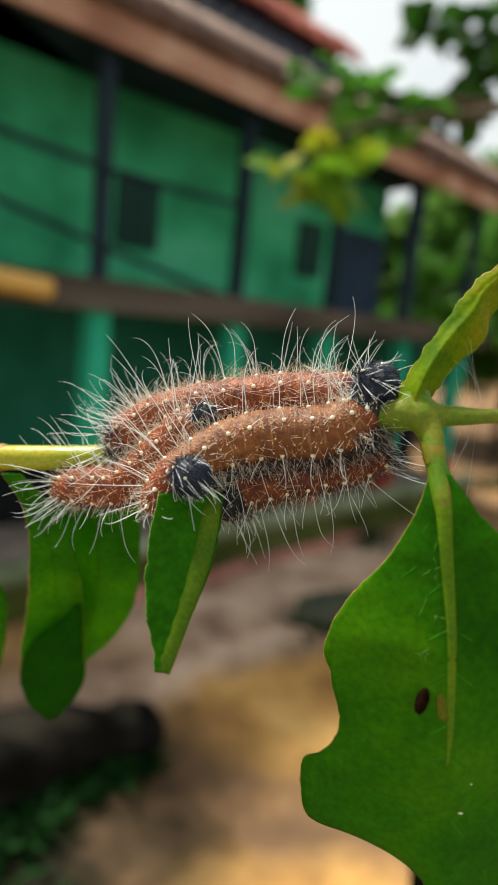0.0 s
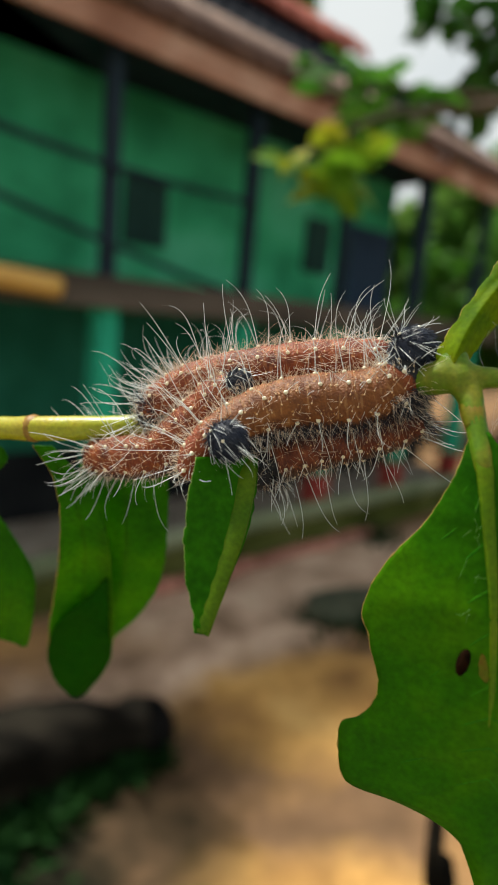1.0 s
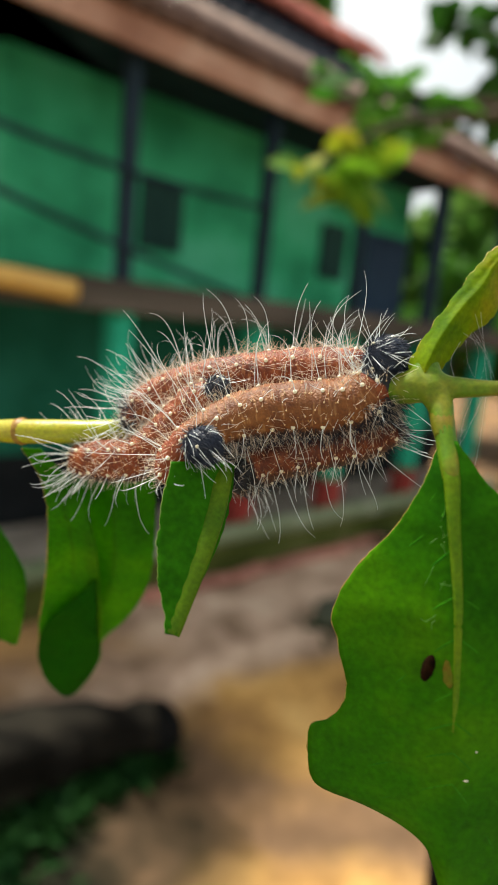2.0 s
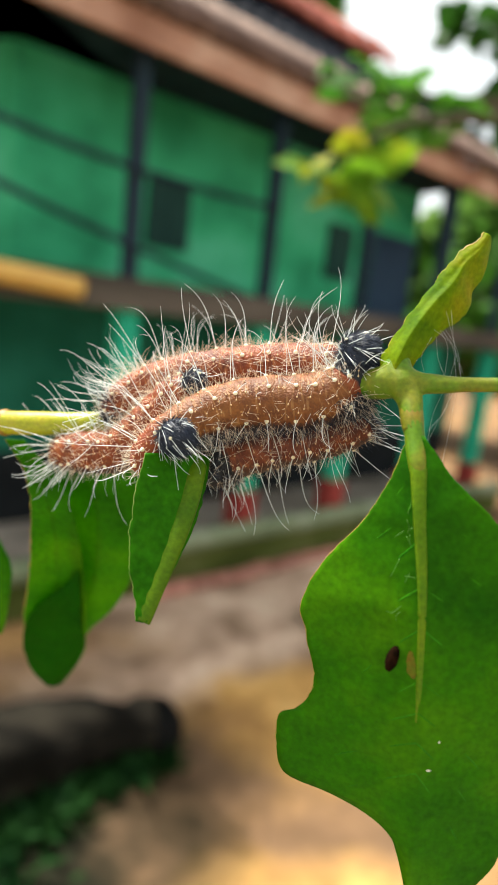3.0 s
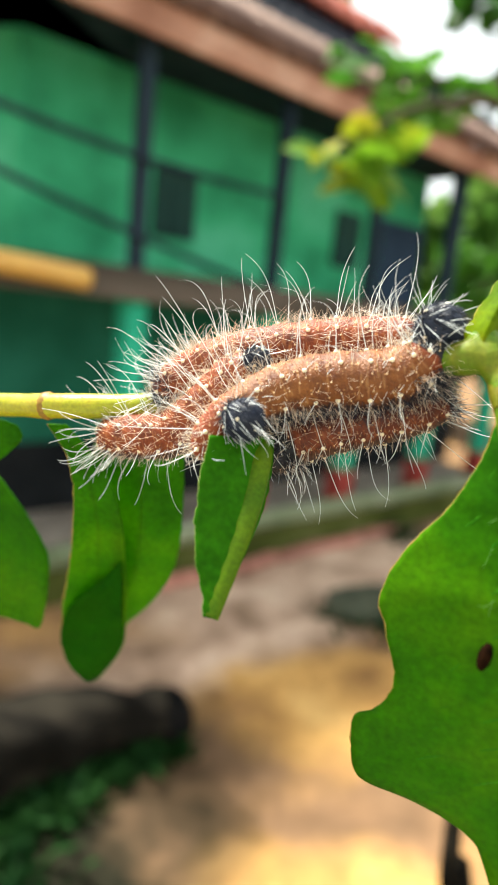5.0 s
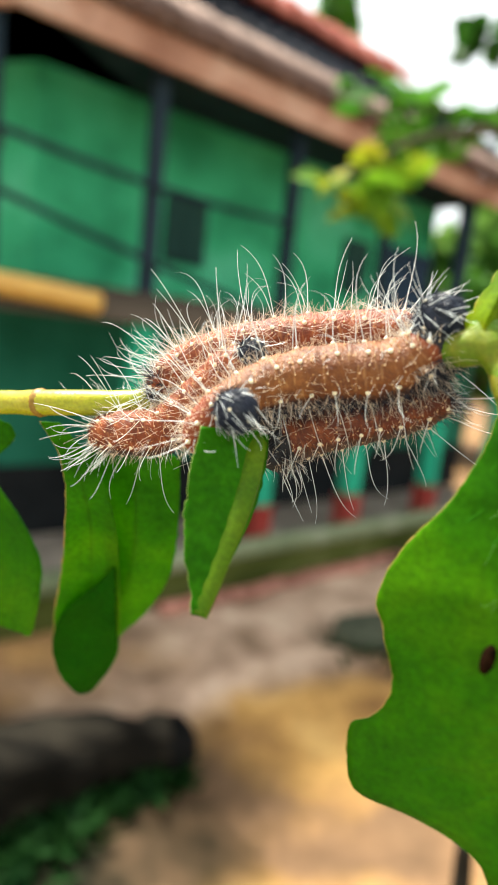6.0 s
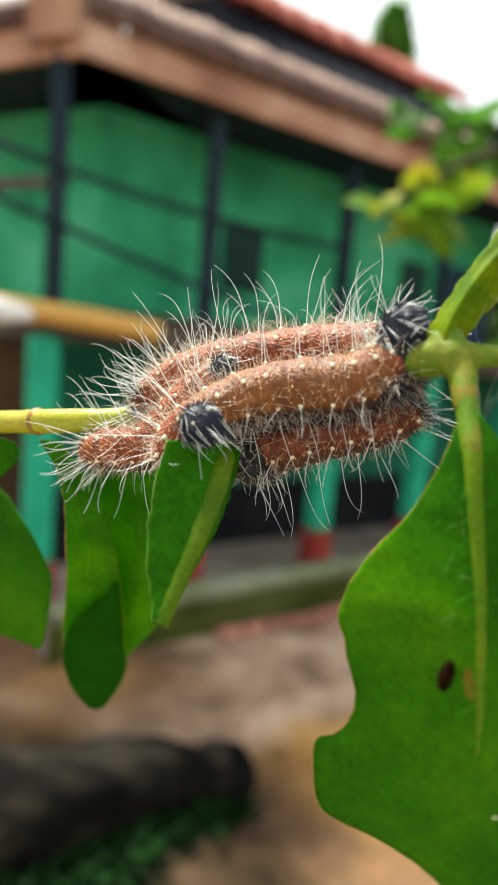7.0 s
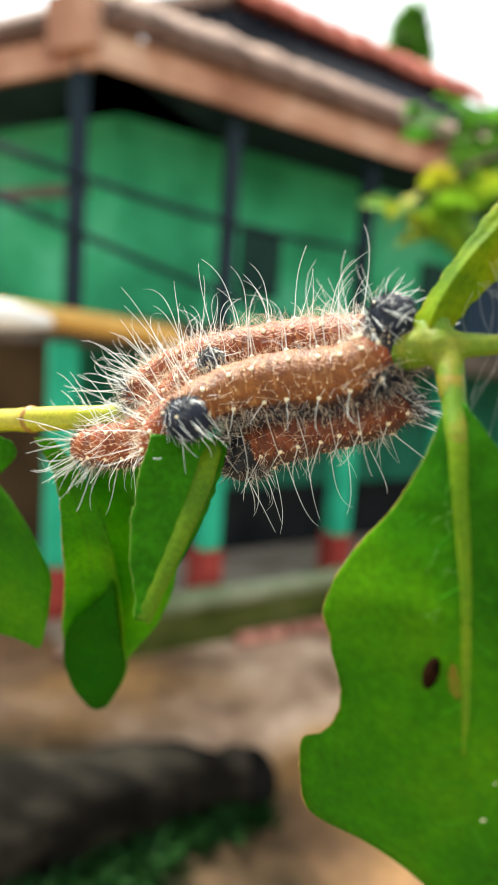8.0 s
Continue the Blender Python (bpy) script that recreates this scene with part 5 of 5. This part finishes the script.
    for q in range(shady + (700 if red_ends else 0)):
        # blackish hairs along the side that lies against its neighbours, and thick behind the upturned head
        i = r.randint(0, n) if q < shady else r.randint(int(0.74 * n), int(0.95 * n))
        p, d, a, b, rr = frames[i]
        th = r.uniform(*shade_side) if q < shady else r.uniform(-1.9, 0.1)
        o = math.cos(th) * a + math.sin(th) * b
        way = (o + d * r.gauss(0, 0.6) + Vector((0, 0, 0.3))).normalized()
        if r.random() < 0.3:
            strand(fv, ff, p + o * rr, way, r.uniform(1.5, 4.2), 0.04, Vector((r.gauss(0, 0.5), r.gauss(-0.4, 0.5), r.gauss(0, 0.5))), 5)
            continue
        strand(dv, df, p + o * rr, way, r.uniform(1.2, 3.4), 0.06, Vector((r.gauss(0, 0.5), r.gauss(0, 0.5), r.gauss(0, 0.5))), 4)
    for c, rad, comb in heads:
        comb = Vector(comb)
        lie = comb.normalized()

        def combed(o, lift):
            """A way along the face, combed back from the crown."""
            return (lie - o * lie.dot(o) + o * lift + Vector((r.gauss(0, 0.18), r.gauss(0, 0.18), r.gauss(0, 0.18)))).normalized()

        for q in range(900):
            o = Vector((r.gauss(0, 1), r.gauss(0, 1), r.gauss(0, 1))).normalized()
            strand(dv, df, Vector(c) + o * rad * 0.98, combed(o, 0.45), r.uniform(0.6, 1.5) * rad / 3, 0.075, o * -0.4, 4)
        for q in range(24):
            # grey-white bristles combed over the face from the warts on its brow
            o = (Vector((r.gauss(0, 0.75), r.gauss(0, 0.75), r.gauss(0.6, 0.4))) - lie * 0.45).normalized()
            foot = Vector(c) + o * rad * 1.02
            if q % 5 == 0:
                w = new("wart", WARTS[2])
                w.parent = t
                w.matrix_basis = pose(*(foot * MM), r.uniform(0, 90), r.uniform(0, 90), 0)
            strand(verts, faces, foot, combed(o, 0.3), r.uniform(0.7, 1.7) * rad, 0.062, o * -0.35 + Vector((r.gauss(0, 0.3), r.gauss(0, 0.3), 0)), 7)
        for q in range(int(9 * rad / 2.7)):
            # long ones that stand off it
            o = Vector((r.gauss(0, 1), r.gauss(0.2, 0.8), r.gauss(0, 0.4))).normalized()
            strand(verts, faces, Vector(c) + o * rad, (o + lie * 0.4).normalized(), r.uniform(0.9, 2.0) * rad, 0.07, Vector((r.gauss(0, 0.5), r.gauss(-0.2, 0.5), r.gauss(0, 0.3))), 9)
    for s, half in dark:
        for q in range(200):
            i = min(n, max(0, int((s + r.uniform(-half, half)) * n)))
            p, d, a, b, rr = frames[i]
            th = r.uniform(0, 6.283)
            o = math.cos(th) * a + math.sin(th) * b
            way = (o + d * r.gauss(0, 0.5)).normalized()
            white = q % 4 == 0
            strand(*((verts, faces) if white else (dv, df)), p + o * rr, way, r.uniform(1.4, 4.0), 0.075 if white else 0.08, Vector((r.gauss(0, 0.3), r.gauss(0, 0.3), r.gauss(0, 0.3))), 5)
    for name, vv, fc in (("bristles", verts, faces), ("fuzz", fv, ff), ("dark_fuzz", dv, df)):
        me = bpy.data.meshes.new(name)
        me.from_pydata([tuple(v) for v in vv], [], fc)
        me.materials.append({"bristles": HAIR, "fuzz": HAIR_TAN, "dark_fuzz": DARK_HAIR}[name])
        me.polygons.foreach_set("use_smooth", [True] * len(me.polygons))
        ob = new(name, me)
        ob.parent = t
        tagged(ob, {"bristles": "long white bristles", "fuzz": "short pale fuzz", "dark_fuzz": "blackish bristles of belly and tufts"}[name], kind="stuff")
    return t


caterpillar([(-16.0, -12.0, -99.5), (-14.9, -7.7, -99.5), (-10.5, -3.9, -100.5), (-4.0, -0.6, -103.2), (3.8, 1.0, -103.7), (11.5, 1.4, -103.2), (17.3, 2.9, -102.4), (20.2, 5.4, -102.0), (21.2, 9.2, -101.6)],
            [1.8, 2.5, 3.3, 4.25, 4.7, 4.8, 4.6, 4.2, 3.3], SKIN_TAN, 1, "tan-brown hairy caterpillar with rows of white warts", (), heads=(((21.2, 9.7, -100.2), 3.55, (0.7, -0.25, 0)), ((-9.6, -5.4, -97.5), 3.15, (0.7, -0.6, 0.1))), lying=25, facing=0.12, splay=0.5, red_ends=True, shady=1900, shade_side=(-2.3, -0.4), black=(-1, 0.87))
caterpillar([(-24.4, -3.4, -117.0), (-22.9, 1.0, -115.5), (-17.7, 4.4, -113.5), (-11.1, 6.5, -111.5), (-0.6, 7.8, -109.5), (9.1, 8.6, -108.5), (19.9, 8.2, -106.5)],
            [3.9, 4.2, 4.0, 3.9, 4.0, 4.0, 3.9], SKIN, 2, "red-brown hairy caterpillar resting along the twig", ((0.05, 0.05, 1.08), (0.16, 0.02, 1.06)), lying=300, splay=0.45, fan=32, fan_length=12.5, fan_arch=True, black=(0.12, 2))
caterpillar([(-38.3, -8.7, -119.0), (-31.7, -8.5, -116.0), (-23.6, -8.0, -113.0), (-17.1, -3.5, -110.0), (-12.1, 1.5, -108.5), (-8.0, 4.3, -108.0)],
            [3.0, 4.0, 4.2, 4.2, 4.1, 3.2], SKIN, 3, "red-brown hairy caterpillar lying across its neighbours", (), heads=(((-7.8, 4.8, -105.0), 2.1, (0.5, -0.4, 0.2)),), lying=110, splay=1.2, fan=26, black=(0.045, 2))
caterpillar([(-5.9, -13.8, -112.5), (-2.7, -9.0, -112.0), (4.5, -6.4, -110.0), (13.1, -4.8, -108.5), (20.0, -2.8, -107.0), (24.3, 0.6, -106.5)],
            [3.6, 4.9, 4.8, 4.3, 4.1, 3.7], SKIN_SHADED, 4, "red-brown hairy caterpillar clinging under the others, darkened for their shade", ((0.12, 0.14, 1.04), (0.96, 0.05, 1.03)), shady=1500, facing=0.15, black=(0.27, 0.92))

# ---------------- flying insect ----------------
insect = thing("flying_insect", pose(0, 0, 0), "small reddish-brown winged insect flying over the yard", "insect")
bm = bmesh.new()
tube(bm, spline([(-0.015, 0, 0), (-0.005, 0, 0.002), (0.006, 0, 0.001), (0.016, 0, 0)], 10), [0.002, 0.004, 0.0045, 0.003, 0.0035, 0.0045, 0.004, 0.004, 0.0035, 0.003, 0.0015], 8, up=Vector((0, 0, 1)))
part("abdomen", bm, INSECT, insect, smooth=True)
for sgn in (1, -1):
    for fore in (0, 1):
        bm = bmesh.new()
        rim = [bm.verts.new((0.002 + 0.006 * fore - 0.012 * (1 - fore) * t + 0.006 * math.sin(3 * t) * (1 if fore else -1), sgn * 0.017 * math.sin(math.pi * t * 0.62), 0.003 + 0.006 * t)) for t in (0, 0.15, 0.3, 0.45, 0.6, 0.75, 0.9, 1.0)]
        root = bm.verts.new((0.0 + 0.004 * fore, 0, 0.003))
        for a, b in zip(rim, rim[1:]):
            bm.faces.new((root, a, b))
        w = part("wing", bm, WING, insect)
        sol = w.modifiers.new("thickness", "SOLIDIFY")
        sol.thickness = 0.0004


def motions():
    """The insect crosses behind the leaves late in the clip."""
    rows = [(0, (499, -996, -700), 0), (6.9, (409, -951, -840), 0), (7.1, (27, -553, -698), 20), (7.2, (-99, -307, -619), 40), (7.3, (-192, -204, -596), 75), (7.5, (-201, -205, -593), 70), (7.6, (-193, -211, -595), 10), (7.7, (-247, -215, -585), 10), (8, (-296, -198, -614), 0)]
    walk(insect, [(t, Matrix.Translation(at(p)) @ BRANCH.to_3x3().to_4x4() @ pose(0, 0, 0, 20, 10, -a)) for t, p, a in rows])


motions()
